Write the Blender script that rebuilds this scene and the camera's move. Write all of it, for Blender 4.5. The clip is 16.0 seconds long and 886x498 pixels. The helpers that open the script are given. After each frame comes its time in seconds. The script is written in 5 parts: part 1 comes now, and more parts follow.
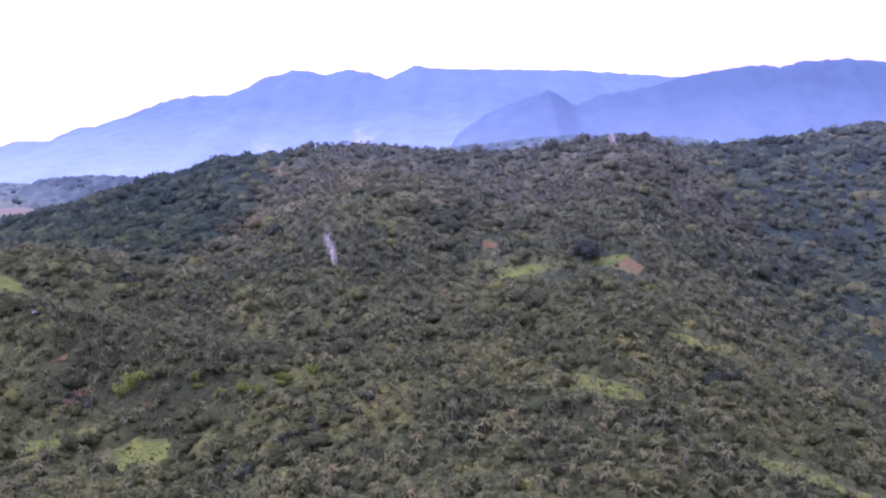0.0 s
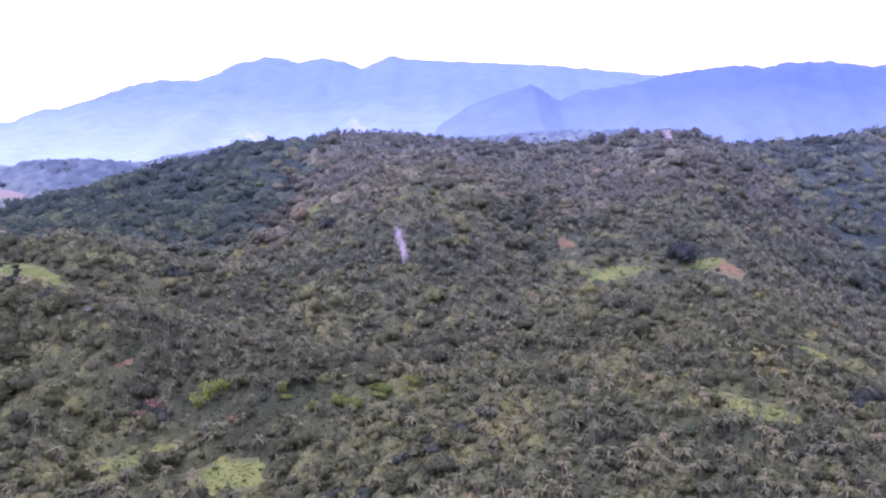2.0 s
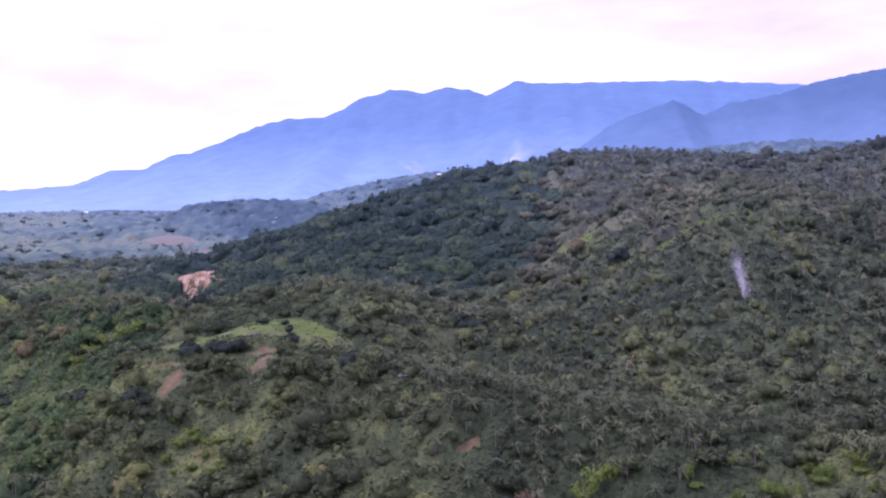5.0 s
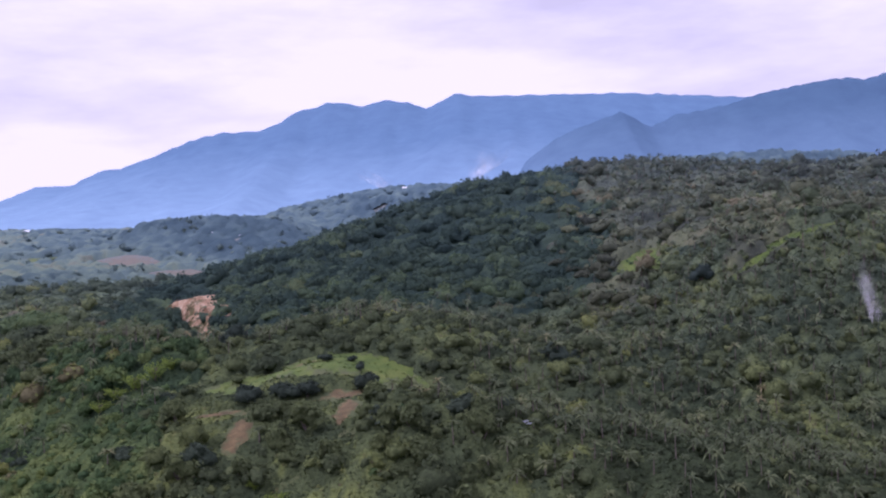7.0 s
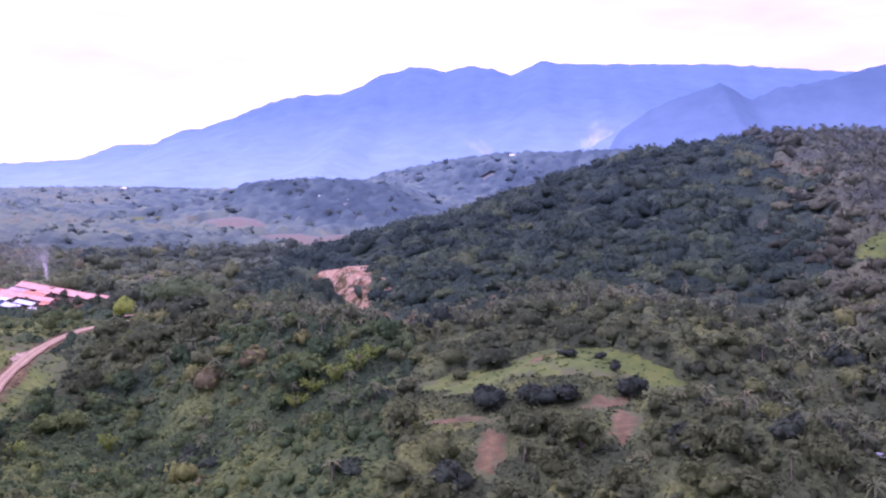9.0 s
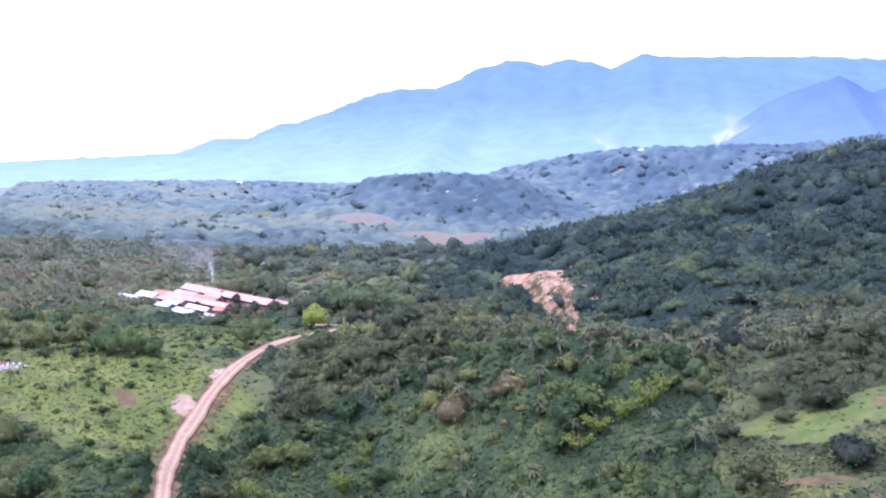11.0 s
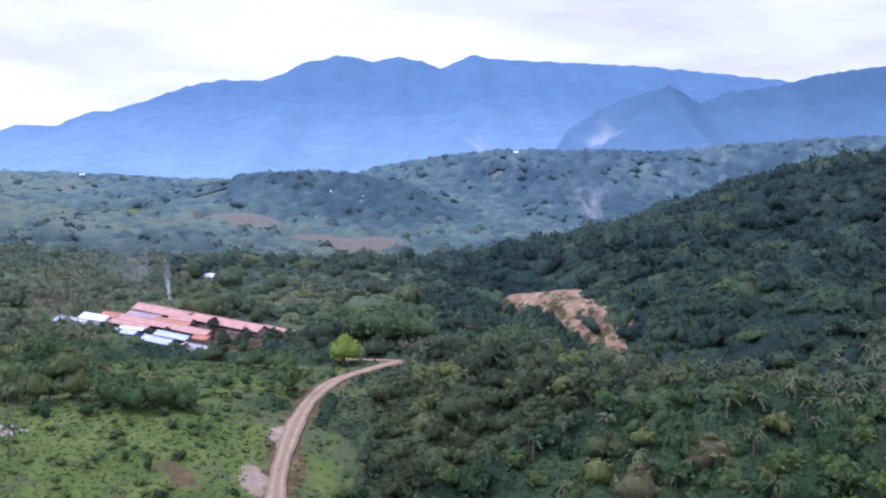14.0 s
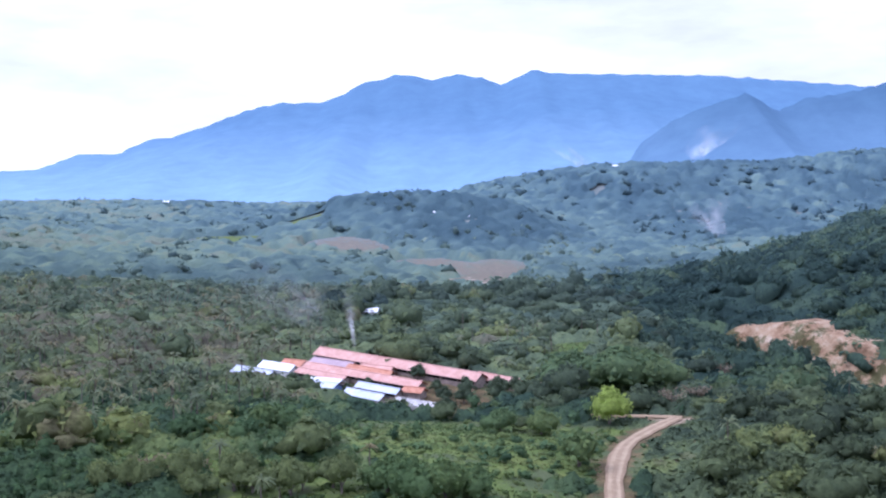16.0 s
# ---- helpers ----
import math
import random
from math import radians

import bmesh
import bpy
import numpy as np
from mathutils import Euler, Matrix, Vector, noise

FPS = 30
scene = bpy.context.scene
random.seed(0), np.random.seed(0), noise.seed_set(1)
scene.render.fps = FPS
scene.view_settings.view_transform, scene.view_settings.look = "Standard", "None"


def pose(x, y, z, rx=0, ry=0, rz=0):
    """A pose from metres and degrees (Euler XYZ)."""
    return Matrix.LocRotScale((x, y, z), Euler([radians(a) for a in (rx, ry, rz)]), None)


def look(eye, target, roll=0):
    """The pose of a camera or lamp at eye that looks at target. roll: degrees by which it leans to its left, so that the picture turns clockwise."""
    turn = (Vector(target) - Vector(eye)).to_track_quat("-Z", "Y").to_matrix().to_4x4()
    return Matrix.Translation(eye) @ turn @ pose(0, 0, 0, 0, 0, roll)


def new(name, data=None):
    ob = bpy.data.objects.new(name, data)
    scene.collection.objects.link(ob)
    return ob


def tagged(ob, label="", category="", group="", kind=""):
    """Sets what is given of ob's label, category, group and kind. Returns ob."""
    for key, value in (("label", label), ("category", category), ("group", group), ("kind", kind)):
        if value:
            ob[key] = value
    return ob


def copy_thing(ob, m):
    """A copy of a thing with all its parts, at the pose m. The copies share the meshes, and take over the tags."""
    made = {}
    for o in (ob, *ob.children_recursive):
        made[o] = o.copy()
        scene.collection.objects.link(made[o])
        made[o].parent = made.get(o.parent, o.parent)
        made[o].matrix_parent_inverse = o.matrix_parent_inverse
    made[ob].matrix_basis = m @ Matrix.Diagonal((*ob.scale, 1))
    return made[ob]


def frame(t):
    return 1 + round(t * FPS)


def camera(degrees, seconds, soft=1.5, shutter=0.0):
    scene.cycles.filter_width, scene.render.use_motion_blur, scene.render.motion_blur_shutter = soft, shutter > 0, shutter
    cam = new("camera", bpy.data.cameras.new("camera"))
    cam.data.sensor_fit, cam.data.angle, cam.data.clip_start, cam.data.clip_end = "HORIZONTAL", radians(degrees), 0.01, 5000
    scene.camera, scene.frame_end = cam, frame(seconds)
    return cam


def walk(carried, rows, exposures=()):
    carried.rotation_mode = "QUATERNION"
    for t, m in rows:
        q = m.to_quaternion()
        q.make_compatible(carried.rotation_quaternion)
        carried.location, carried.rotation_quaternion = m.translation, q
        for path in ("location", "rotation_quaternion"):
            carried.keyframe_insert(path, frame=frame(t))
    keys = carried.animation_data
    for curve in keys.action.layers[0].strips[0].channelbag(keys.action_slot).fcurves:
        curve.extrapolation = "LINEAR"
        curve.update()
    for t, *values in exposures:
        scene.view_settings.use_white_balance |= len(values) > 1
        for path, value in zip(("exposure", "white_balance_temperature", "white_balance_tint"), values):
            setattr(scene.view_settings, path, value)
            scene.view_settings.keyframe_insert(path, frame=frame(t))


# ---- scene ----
cam = camera(46.0, 16.0, soft=2.15)
# seconds, eye, target, roll
PATH = [
    (0, (199.86, -0.55, 88.59), (197.30, 199.09, 76.88), -0.43),
    (0.5, (186.86, 8.25, 88.52), (189.67, 207.67, 73.56), -0.36),
    (1, (173.90, 17.39, 88.40), (179.44, 216.71, 72.82), -0.29),
    (1.5, (160.97, 26.93, 88.23), (166.46, 226.28, 73.05), 0.47),
    (2, (148.04, 36.92, 88.01), (154.19, 236.41, 75.04), 0.98),
    (2.5, (135.09, 47.46, 87.76), (137.47, 247.11, 76.26), 0.72),
    (3, (122.12, 58.67, 87.50), (127.58, 258.49, 81.02), 1.16),
    (3.5, (109.17, 70.71, 87.25), (116.63, 270.43, 79.90), 1.19),
    (4, (96.29, 83.51, 87.07), (100.00, 283.47, 85.72), -0.48),
    (4.5, (83.49, 96.74, 87.03), (83.02, 296.69, 82.54), -0.23),
    (5, (70.71, 109.75, 87.17), (56.41, 309.10, 79.80), -1.85),
    (5.2, (65.59, 114.76, 87.29), (50.33, 314.14, 83.15), -2.75),
    (7.3, (12.10, 162.47, 89.50), (12.99, 362.40, 84.16), -2.34),
    (7.5, (7.14, 167.25, 89.66), (3.55, 367.14, 84.32), -1.82),
    (8, (-5.12, 179.73, 89.95), (-15.97, 379.40, 86.16), -0.19),
    (8.5, (-17.21, 192.74, 90.10), (-29.05, 392.26, 83.01), -0.41),
    (9, (-29.25, 205.73, 90.19), (-41.00, 405.09, 79.44), -0.64),
    (9.5, (-41.35, 217.98, 90.29), (-55.52, 416.90, 75.16), -0.30),
    (10, (-53.64, 228.83, 90.46), (-78.68, 427.10, 82.54), 0.46),
    (10.2, (-58.61, 232.68, 90.56), (-87.28, 430.31, 79.63), -0.35),
    (12.3, (-111.89, 263.01, 92.16), (-106.29, 462.60, 80.58), 1.13),
    (12.5, (-116.87, 266.12, 92.33), (-103.86, 465.51, 83.72), 1.25),
    (13, (-129.16, 274.86, 92.74), (-121.57, 474.61, 86.30), 1.39),
    (13.5, (-141.24, 285.00, 93.07), (-131.70, 484.59, 84.65), 1.17),
    (14, (-153.15, 296.33, 93.28), (-141.83, 495.66, 81.54), 1.11),
    (14.5, (-164.94, 308.54, 93.37), (-150.24, 507.67, 81.94), 1.30),
    (15, (-176.65, 321.34, 93.33), (-169.36, 520.99, 84.13), 1.02),
    (15.5, (-188.31, 334.49, 93.20), (-190.71, 534.18, 82.36), 0.37),
    (16, (-199.93, 347.85, 93.01), (-197.54, 547.67, 84.77), -0.46),
]
# seconds, stops, kelvin, tint
TONES = [(0, 0.25, 5520, 73), (0.5, 0.36, 5500, 79), (1, 0.58, 5400, 83), (2, 0.62, 5460, 79), (3, 0.57, 5460, 77), (3.5, 0.26, 5420, 68), (4, -0.02, 5410, 59), (4.5, -0.26, 5440, 53), (5, -0.03, 5410, 64), (7.3, -0.43, 5600, 45), (8, -0.27, 5580, 50), (9, 0.08, 5490, 79), (9.5, 0.39, 5460, 79), (10.2, 0.66, 5320, 61), (12.3, 0.35, 5290, 43), (13, -0.1, 5240, 38), (14, -0.2, 5130, 33), (15, -0.13, 5080, 30), (16, 0.0, 5080, 29)]
walk(cam, [(t, look(eye, target, roll)) for t, eye, target, roll in PATH], TONES)

# ---------------------------------------------------------------- light
world = bpy.data.worlds.new("world")
scene.world = world
world.use_nodes = True
wn, wl = world.node_tree.nodes, world.node_tree.links
SUN_ELEVATION, SUN_AZIMUTH = radians(55), radians(-105)
sky = wn.new("ShaderNodeTexSky")
sky.sky_type = 'NISHITA'
sky.sun_disc = False
sky.sun_elevation = SUN_ELEVATION
sky.sun_rotation = SUN_AZIMUTH
sky.air_density, sky.dust_density = 1.0, 2.0
coord = wn.new("ShaderNodeTexCoord")
stretch = wn.new("ShaderNodeMapping")
stretch.inputs["Scale"].default_value = (1.3, 1.3, 5.0)
cloud = wn.new("ShaderNodeTexNoise")
cloud.inputs["Scale"].default_value = 2.3
cloud.inputs["Detail"].default_value = 7
cloud.inputs["Roughness"].default_value = 0.55
tone = wn.new("ShaderNodeValToRGB")
tone.color_ramp.elements[0].position, tone.color_ramp.elements[0].color = 0.32, (9.2, 9.2, 9.6, 1)
tone.color_ramp.elements[1].position, tone.color_ramp.elements[1].color = 0.55, (13.5, 13.5, 13.9, 1)
cover = wn.new("ShaderNodeMix")
cover.data_type = 'RGBA'
cover.inputs[0].default_value = 0.9
wl.new(coord.outputs["Generated"], stretch.inputs[0])
wl.new(stretch.outputs[0], cloud.inputs[0])
wl.new(cloud.outputs[0], tone.inputs[0])
wl.new(sky.outputs[0], cover.inputs[6])
wl.new(tone.outputs[0], cover.inputs[7])
rise = wn.new("ShaderNodeSeparateXYZ")
zenith = wn.new("ShaderNodeMapRange")
zenith.inputs["From Min"].default_value, zenith.inputs["From Max"].default_value = 0.25, 1.0
zenith.inputs["To Min"].default_value, zenith.inputs["To Max"].default_value = 1.0, 1.6
overcast = wn.new("ShaderNodeVectorMath")
overcast.operation = 'SCALE'
wl.new(coord.outputs["Generated"], rise.inputs[0])
wl.new(rise.outputs[2], zenith.inputs[0])
wl.new(cover.outputs[2], overcast.inputs[0])
wl.new(zenith.outputs[0], overcast.inputs["Scale"])
wl.new(overcast.outputs[0], wn["Background"].inputs[0])
wn["Background"].inputs[1].default_value = 0.1

sun_data = bpy.data.lights.new("sun", 'SUN')
sun_data.energy, sun_data.angle, sun_data.color = 2.3, radians(18), (1.0, 0.95, 0.86)
sun = new("sun", sun_data)
sun.matrix_world = look((600 * math.sin(SUN_AZIMUTH), 600 * math.cos(SUN_AZIMUTH), 600 * math.tan(SUN_ELEVATION)), (0, 0, 0))


# ---------------------------------------------------------------- materials
def material(name, rough=0.8):
    m = bpy.data.materials.new(name)
    m.use_nodes = True
    n, l = m.node_tree.nodes, m.node_tree.links
    b = n["Principled BSDF"]
    b.inputs["Roughness"].default_value = rough
    b.inputs["Specular IOR Level"].default_value = 0.25
    return m, n, l, b


def value(n, l, op, a, b, clamp=False):
    v = n.new("ShaderNodeMath")
    v.operation, v.use_clamp = op, clamp
    for k, s in enumerate((a, b)):
        if isinstance(s, (int, float)):
            v.inputs[k].default_value = s
        else:
            l.new(s, v.inputs[k])
    return v.outputs[0]


def noise_at(n, l, scale, detail=4, rough=0.6, stretch=None):
    c = n.new("ShaderNodeNewGeometry")
    t = n.new("ShaderNodeTexNoise")
    t.inputs["Scale"].default_value = scale
    t.inputs["Detail"].default_value = detail
    t.inputs["Roughness"].default_value = rough
    if stretch:
        mp = n.new("ShaderNodeMapping")
        mp.inputs["Scale"].default_value = stretch
        l.new(c.outputs["Position"], mp.inputs[0])
        l.new(mp.outputs[0], t.inputs[0])
    else:
        l.new(c.outputs["Position"], t.inputs[0])
    return t.outputs[0]


def ramp(n, l, source, stops):
    r = n.new("ShaderNodeValToRGB")
    e = r.color_ramp.elements
    while len(e) < len(stops):
        e.new(0.5)
    for k, (p, c) in enumerate(stops):
        e[k].position, e[k].color = p, (*c, 1)
    l.new(source, r.inputs[0])
    return r.outputs[0]


def mix(n, l, f, a, b, kind='MIX'):
    m = n.new("ShaderNodeMix")
    m.data_type, m.blend_type = 'RGBA', kind
    for k, s in ((0, f), (6, a), (7, b)):
        if isinstance(s, (int, float)):
            m.inputs[k].default_value = s
        elif isinstance(s, tuple):
            m.inputs[k].default_value = (*s, 1)
        else:
            l.new(s, m.inputs[k])
    return m.outputs[2]


def bump(n, l, b, height, strength, distance):
    u = n.new("ShaderNodeBump")
    u.inputs["Strength"].default_value = strength
    u.inputs["Distance"].default_value = distance
    l.new(height, u.inputs["Height"])
    l.new(u.outputs[0], b.inputs["Normal"])


def foliage(name, stops, soft=0.35, relief=0.0, grain=(0.62, 1.36)):
    """Leaves in many greens; haze is painted into their colour, more of it up the valley."""
    m, n, l, b = material(name, 0.65)
    at = n.new("ShaderNodeAttribute")
    at.attribute_name = "tint"
    geo, info = n.new("ShaderNodeNewGeometry"), n.new("ShaderNodeObjectInfo")
    v = value(n, l, 'ADD', at.outputs["Fac"], value(n, l, 'MULTIPLY', value(n, l, 'SUBTRACT', geo.outputs["Random Per Island"], 0.5), 0.26))
    v = value(n, l, 'ADD', v, value(n, l, 'MULTIPLY', value(n, l, 'SUBTRACT', info.outputs["Random"], 0.5), 0.12))
    v = value(n, l, 'ADD', v, value(n, l, 'MULTIPLY', value(n, l, 'SUBTRACT', noise_at(n, l, 0.035, 3), 0.5), 0.40), True)
    c = ramp(n, l, v, stops)
    c = mix(n, l, 1.0, c, ramp(n, l, noise_at(n, l, 1.1, 4, 0.7), [(0.3, (grain[0],) * 3), (0.7, (grain[1],) * 3)]), 'MULTIPLY')
    # aerial haze put into the leaf colour, growing with distance up the valley
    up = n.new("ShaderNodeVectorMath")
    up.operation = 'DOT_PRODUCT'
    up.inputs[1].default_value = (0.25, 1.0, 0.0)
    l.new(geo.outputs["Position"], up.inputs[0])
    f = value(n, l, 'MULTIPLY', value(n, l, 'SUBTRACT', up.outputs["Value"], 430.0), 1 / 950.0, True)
    c = mix(n, l, ramp(n, l, f, HAZE_MIX), c, ramp(n, l, v, HAZED_LEAF))
    b.inputs["Specular IOR Level"].default_value = 0.0 if relief else 0.12
    if relief:
        bump(n, l, b, noise_at(n, l, 0.75 / relief, 5, 0.7), 0.65 if relief < 0.9 else 0.8, relief)
    l.new(c, b.inputs["Base Color"])
    t, s = n.new("ShaderNodeBsdfTranslucent"), n.new("ShaderNodeMixShader")
    s.inputs[0].default_value = soft
    l.new(c, t.inputs[0])
    l.new(b.outputs[0], s.inputs[1])
    l.new(t.outputs[0], s.inputs[2])
    l.new(s.outputs[0], n["Material Output"].inputs[0])
    return m


# leaf colours as haze turns them, and the share mixed in by distance
HAZED_LEAF = [(0.0, (0.066, 0.116, 0.156)), (0.35, (0.100, 0.166, 0.204)), (0.75, (0.158, 0.240, 0.250)), (1.0, (0.215, 0.268, 0.220))]
HAZE_MIX = [(k, (v, v, v)) for k, v in ((0.0, 0.04), (0.1, 0.14), (0.26, 0.30), (0.45, 0.52), (0.65, 0.70), (1.0, 0.84))]
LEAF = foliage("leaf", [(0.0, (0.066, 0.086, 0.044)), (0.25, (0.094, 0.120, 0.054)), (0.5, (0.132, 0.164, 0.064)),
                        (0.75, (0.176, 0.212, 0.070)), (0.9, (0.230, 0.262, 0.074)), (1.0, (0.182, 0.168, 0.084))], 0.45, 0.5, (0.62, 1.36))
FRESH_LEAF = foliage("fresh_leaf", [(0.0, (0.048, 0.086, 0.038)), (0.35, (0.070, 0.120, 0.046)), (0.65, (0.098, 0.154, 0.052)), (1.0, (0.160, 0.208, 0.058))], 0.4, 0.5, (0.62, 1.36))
# fresh leaf made darker for the canopy sheet, as shade between crowns
FRESH_SHADED_LEAF = foliage("fresh_shaded_leaf", [(0.0, (0.030, 0.050, 0.024)), (0.35, (0.050, 0.080, 0.031)), (0.65, (0.082, 0.120, 0.040)), (1.0, (0.145, 0.180, 0.050))], 0.15, 1.0)
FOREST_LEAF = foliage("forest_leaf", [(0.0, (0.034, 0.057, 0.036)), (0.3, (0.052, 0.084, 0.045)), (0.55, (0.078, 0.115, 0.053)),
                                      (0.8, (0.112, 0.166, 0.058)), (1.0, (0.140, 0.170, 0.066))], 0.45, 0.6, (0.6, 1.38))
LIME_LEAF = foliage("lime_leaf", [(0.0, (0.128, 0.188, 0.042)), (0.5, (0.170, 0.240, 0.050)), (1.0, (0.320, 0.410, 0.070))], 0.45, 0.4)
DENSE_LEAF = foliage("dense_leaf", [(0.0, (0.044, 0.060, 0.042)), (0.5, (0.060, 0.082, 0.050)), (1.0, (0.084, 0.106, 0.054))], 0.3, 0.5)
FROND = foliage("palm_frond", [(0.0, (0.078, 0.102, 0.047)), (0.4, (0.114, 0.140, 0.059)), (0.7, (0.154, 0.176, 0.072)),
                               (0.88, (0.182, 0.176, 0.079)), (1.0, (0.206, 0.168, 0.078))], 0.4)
# darkened copy of leaf for canopy sheets: shade is put into the colour
SHADED_LEAF = foliage("shaded_leaf", [(0.0, (0.044, 0.060, 0.028)), (0.3, (0.064, 0.084, 0.034)), (0.55, (0.088, 0.112, 0.042)),
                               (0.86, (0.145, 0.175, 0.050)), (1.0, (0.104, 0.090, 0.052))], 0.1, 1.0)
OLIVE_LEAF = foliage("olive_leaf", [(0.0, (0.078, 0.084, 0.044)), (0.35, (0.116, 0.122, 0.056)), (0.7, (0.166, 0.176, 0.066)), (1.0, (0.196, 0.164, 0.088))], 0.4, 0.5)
# olive leaf darkened the same way, shade painted in
OLIVE_SHADED_LEAF = foliage("olive_shaded_leaf", [(0.0, (0.054, 0.058, 0.030)), (0.35, (0.080, 0.084, 0.036)), (0.7, (0.122, 0.130, 0.046)), (1.0, (0.130, 0.112, 0.060))], 0.1, 1.0)
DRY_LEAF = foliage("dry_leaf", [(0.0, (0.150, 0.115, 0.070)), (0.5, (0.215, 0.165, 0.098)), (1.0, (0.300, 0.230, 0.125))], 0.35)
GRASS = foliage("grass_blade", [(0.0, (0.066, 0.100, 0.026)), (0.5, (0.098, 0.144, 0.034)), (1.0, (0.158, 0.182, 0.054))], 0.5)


def ground_material():
    m, n, l, b = material("ground", 0.95)
    litter = ramp(n, l, noise_at(n, l, 0.10, 8, 0.65), [(0.3, (0.050, 0.070, 0.028)), (0.5, (0.072, 0.094, 0.036)), (0.7, (0.098, 0.104, 0.048))])
    lawn = ramp(n, l, noise_at(n, l, 0.12, 8, 0.7), [(0.3, (0.050, 0.084, 0.019)), (0.5, (0.094, 0.134, 0.028)), (0.72, (0.158, 0.180, 0.048))])
    dry = ramp(n, l, noise_at(n, l, 0.10, 8, 0.7), [(0.32, (0.042, 0.074, 0.018)), (0.5, (0.078, 0.120, 0.024)), (0.68, (0.130, 0.156, 0.040))])
    soil = ramp(n, l, noise_at(n, l, 0.35, 8, 0.7), [(0.3, (0.060, 0.048, 0.022)), (0.5, (0.108, 0.080, 0.036)), (0.7, (0.190, 0.136, 0.062))])
    pale = ramp(n, l, noise_at(n, l, 0.5, 8, 0.7), [(0.3, (0.22, 0.16, 0.10)), (0.7, (0.40, 0.32, 0.23))])
    # blue-grey land colour with distance haze painted in
    hazed_land = ramp(n, l, noise_at(n, l, 0.02, 8, 0.7), [(0.3, (0.075, 0.110, 0.112)), (0.5, (0.105, 0.145, 0.145)), (0.72, (0.150, 0.180, 0.150))])
    rag = value(n, l, 'MULTIPLY', value(n, l, 'SUBTRACT', noise_at(n, l, 0.13, 7, 0.75), 0.5), 4.5)
    c = litter
    for name, col in (("far", hazed_land), ("grass", lawn), ("dry", dry), ("soil", soil), ("pale", pale)):
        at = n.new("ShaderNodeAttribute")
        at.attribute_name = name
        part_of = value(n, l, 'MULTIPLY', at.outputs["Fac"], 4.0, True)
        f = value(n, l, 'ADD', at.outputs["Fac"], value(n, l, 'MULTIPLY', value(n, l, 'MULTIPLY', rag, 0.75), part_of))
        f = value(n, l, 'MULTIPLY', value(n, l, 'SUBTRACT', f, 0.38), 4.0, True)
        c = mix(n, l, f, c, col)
    # far soils are greyed once more to imitate haze; meadows stay green
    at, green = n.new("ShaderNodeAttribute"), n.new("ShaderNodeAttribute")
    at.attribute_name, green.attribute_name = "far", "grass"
    ground_haze = value(n, l, 'MULTIPLY', at.outputs["Fac"], value(n, l, 'SUBTRACT', 0.55, value(n, l, 'MULTIPLY', green.outputs["Fac"], 0.9)), True)
    c = mix(n, l, ground_haze, c, (0.205, 0.215, 0.205))
    l.new(c, b.inputs["Base Color"])
    bump(n, l, b, noise_at(n, l, 0.8, 8, 0.7), 0.6, 0.5)
    return m


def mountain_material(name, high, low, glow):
    """Woods of a far range seen through much air: that haze is painted in."""
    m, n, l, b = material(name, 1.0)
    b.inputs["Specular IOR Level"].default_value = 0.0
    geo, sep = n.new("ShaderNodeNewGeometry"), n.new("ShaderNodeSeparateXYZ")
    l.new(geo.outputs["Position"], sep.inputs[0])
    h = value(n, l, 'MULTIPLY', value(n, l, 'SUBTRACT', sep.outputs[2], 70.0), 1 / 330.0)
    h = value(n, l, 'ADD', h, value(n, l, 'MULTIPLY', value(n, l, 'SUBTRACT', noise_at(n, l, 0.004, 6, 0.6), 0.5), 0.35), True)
    # haze as colour: paler blue at the foot, with some emission added below
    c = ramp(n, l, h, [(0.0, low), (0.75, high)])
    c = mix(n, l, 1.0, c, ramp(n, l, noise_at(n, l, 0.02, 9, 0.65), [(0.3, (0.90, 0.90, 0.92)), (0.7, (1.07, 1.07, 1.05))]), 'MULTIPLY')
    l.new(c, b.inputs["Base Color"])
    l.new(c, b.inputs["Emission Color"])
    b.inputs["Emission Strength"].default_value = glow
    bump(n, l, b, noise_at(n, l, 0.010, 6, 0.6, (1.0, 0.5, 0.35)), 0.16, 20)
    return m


def plain(name, dark, light, scale, rough=0.8, relief=0.0, stretch=None, metal=0.0):
    m, n, l, b = material(name, rough)
    b.inputs["Metallic"].default_value = metal
    coarse = noise_at(n, l, scale, 8, 0.65, stretch)
    fine = ramp(n, l, noise_at(n, l, scale * 7, 5, 0.6), [(0.3, (0.82, 0.82, 0.82)), (0.7, (1.12, 1.12, 1.12))])
    c = mix(n, l, 1.0, ramp(n, l, coarse, [(0.3, dark), (0.7, light)]), fine, 'MULTIPLY')
    l.new(c, b.inputs["Base Color"])
    b.inputs["Specular IOR Level"].default_value = 0.0 if relief else 0.12
    if relief:
        bump(n, l, b, coarse, 0.7, relief)
    return m


GROUND = ground_material()
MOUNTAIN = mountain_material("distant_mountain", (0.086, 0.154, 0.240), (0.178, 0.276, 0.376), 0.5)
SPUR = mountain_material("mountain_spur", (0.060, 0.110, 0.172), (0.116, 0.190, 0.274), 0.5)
BARK = plain("bark", (0.09, 0.075, 0.06), (0.22, 0.19, 0.16), 3.0, 0.9)
RED_ROOF = plain("red_roof", (0.44, 0.25, 0.20), (0.60, 0.38, 0.32), 0.5, 0.55, 0.02)
RUST_ROOF = plain("rust_roof", (0.36, 0.16, 0.10), (0.55, 0.29, 0.20), 0.6, 0.7, 0.02)
MAUVE_ROOF = plain("mauve_roof", (0.34, 0.26, 0.28), (0.46, 0.36, 0.38), 0.5, 0.6, 0.02)
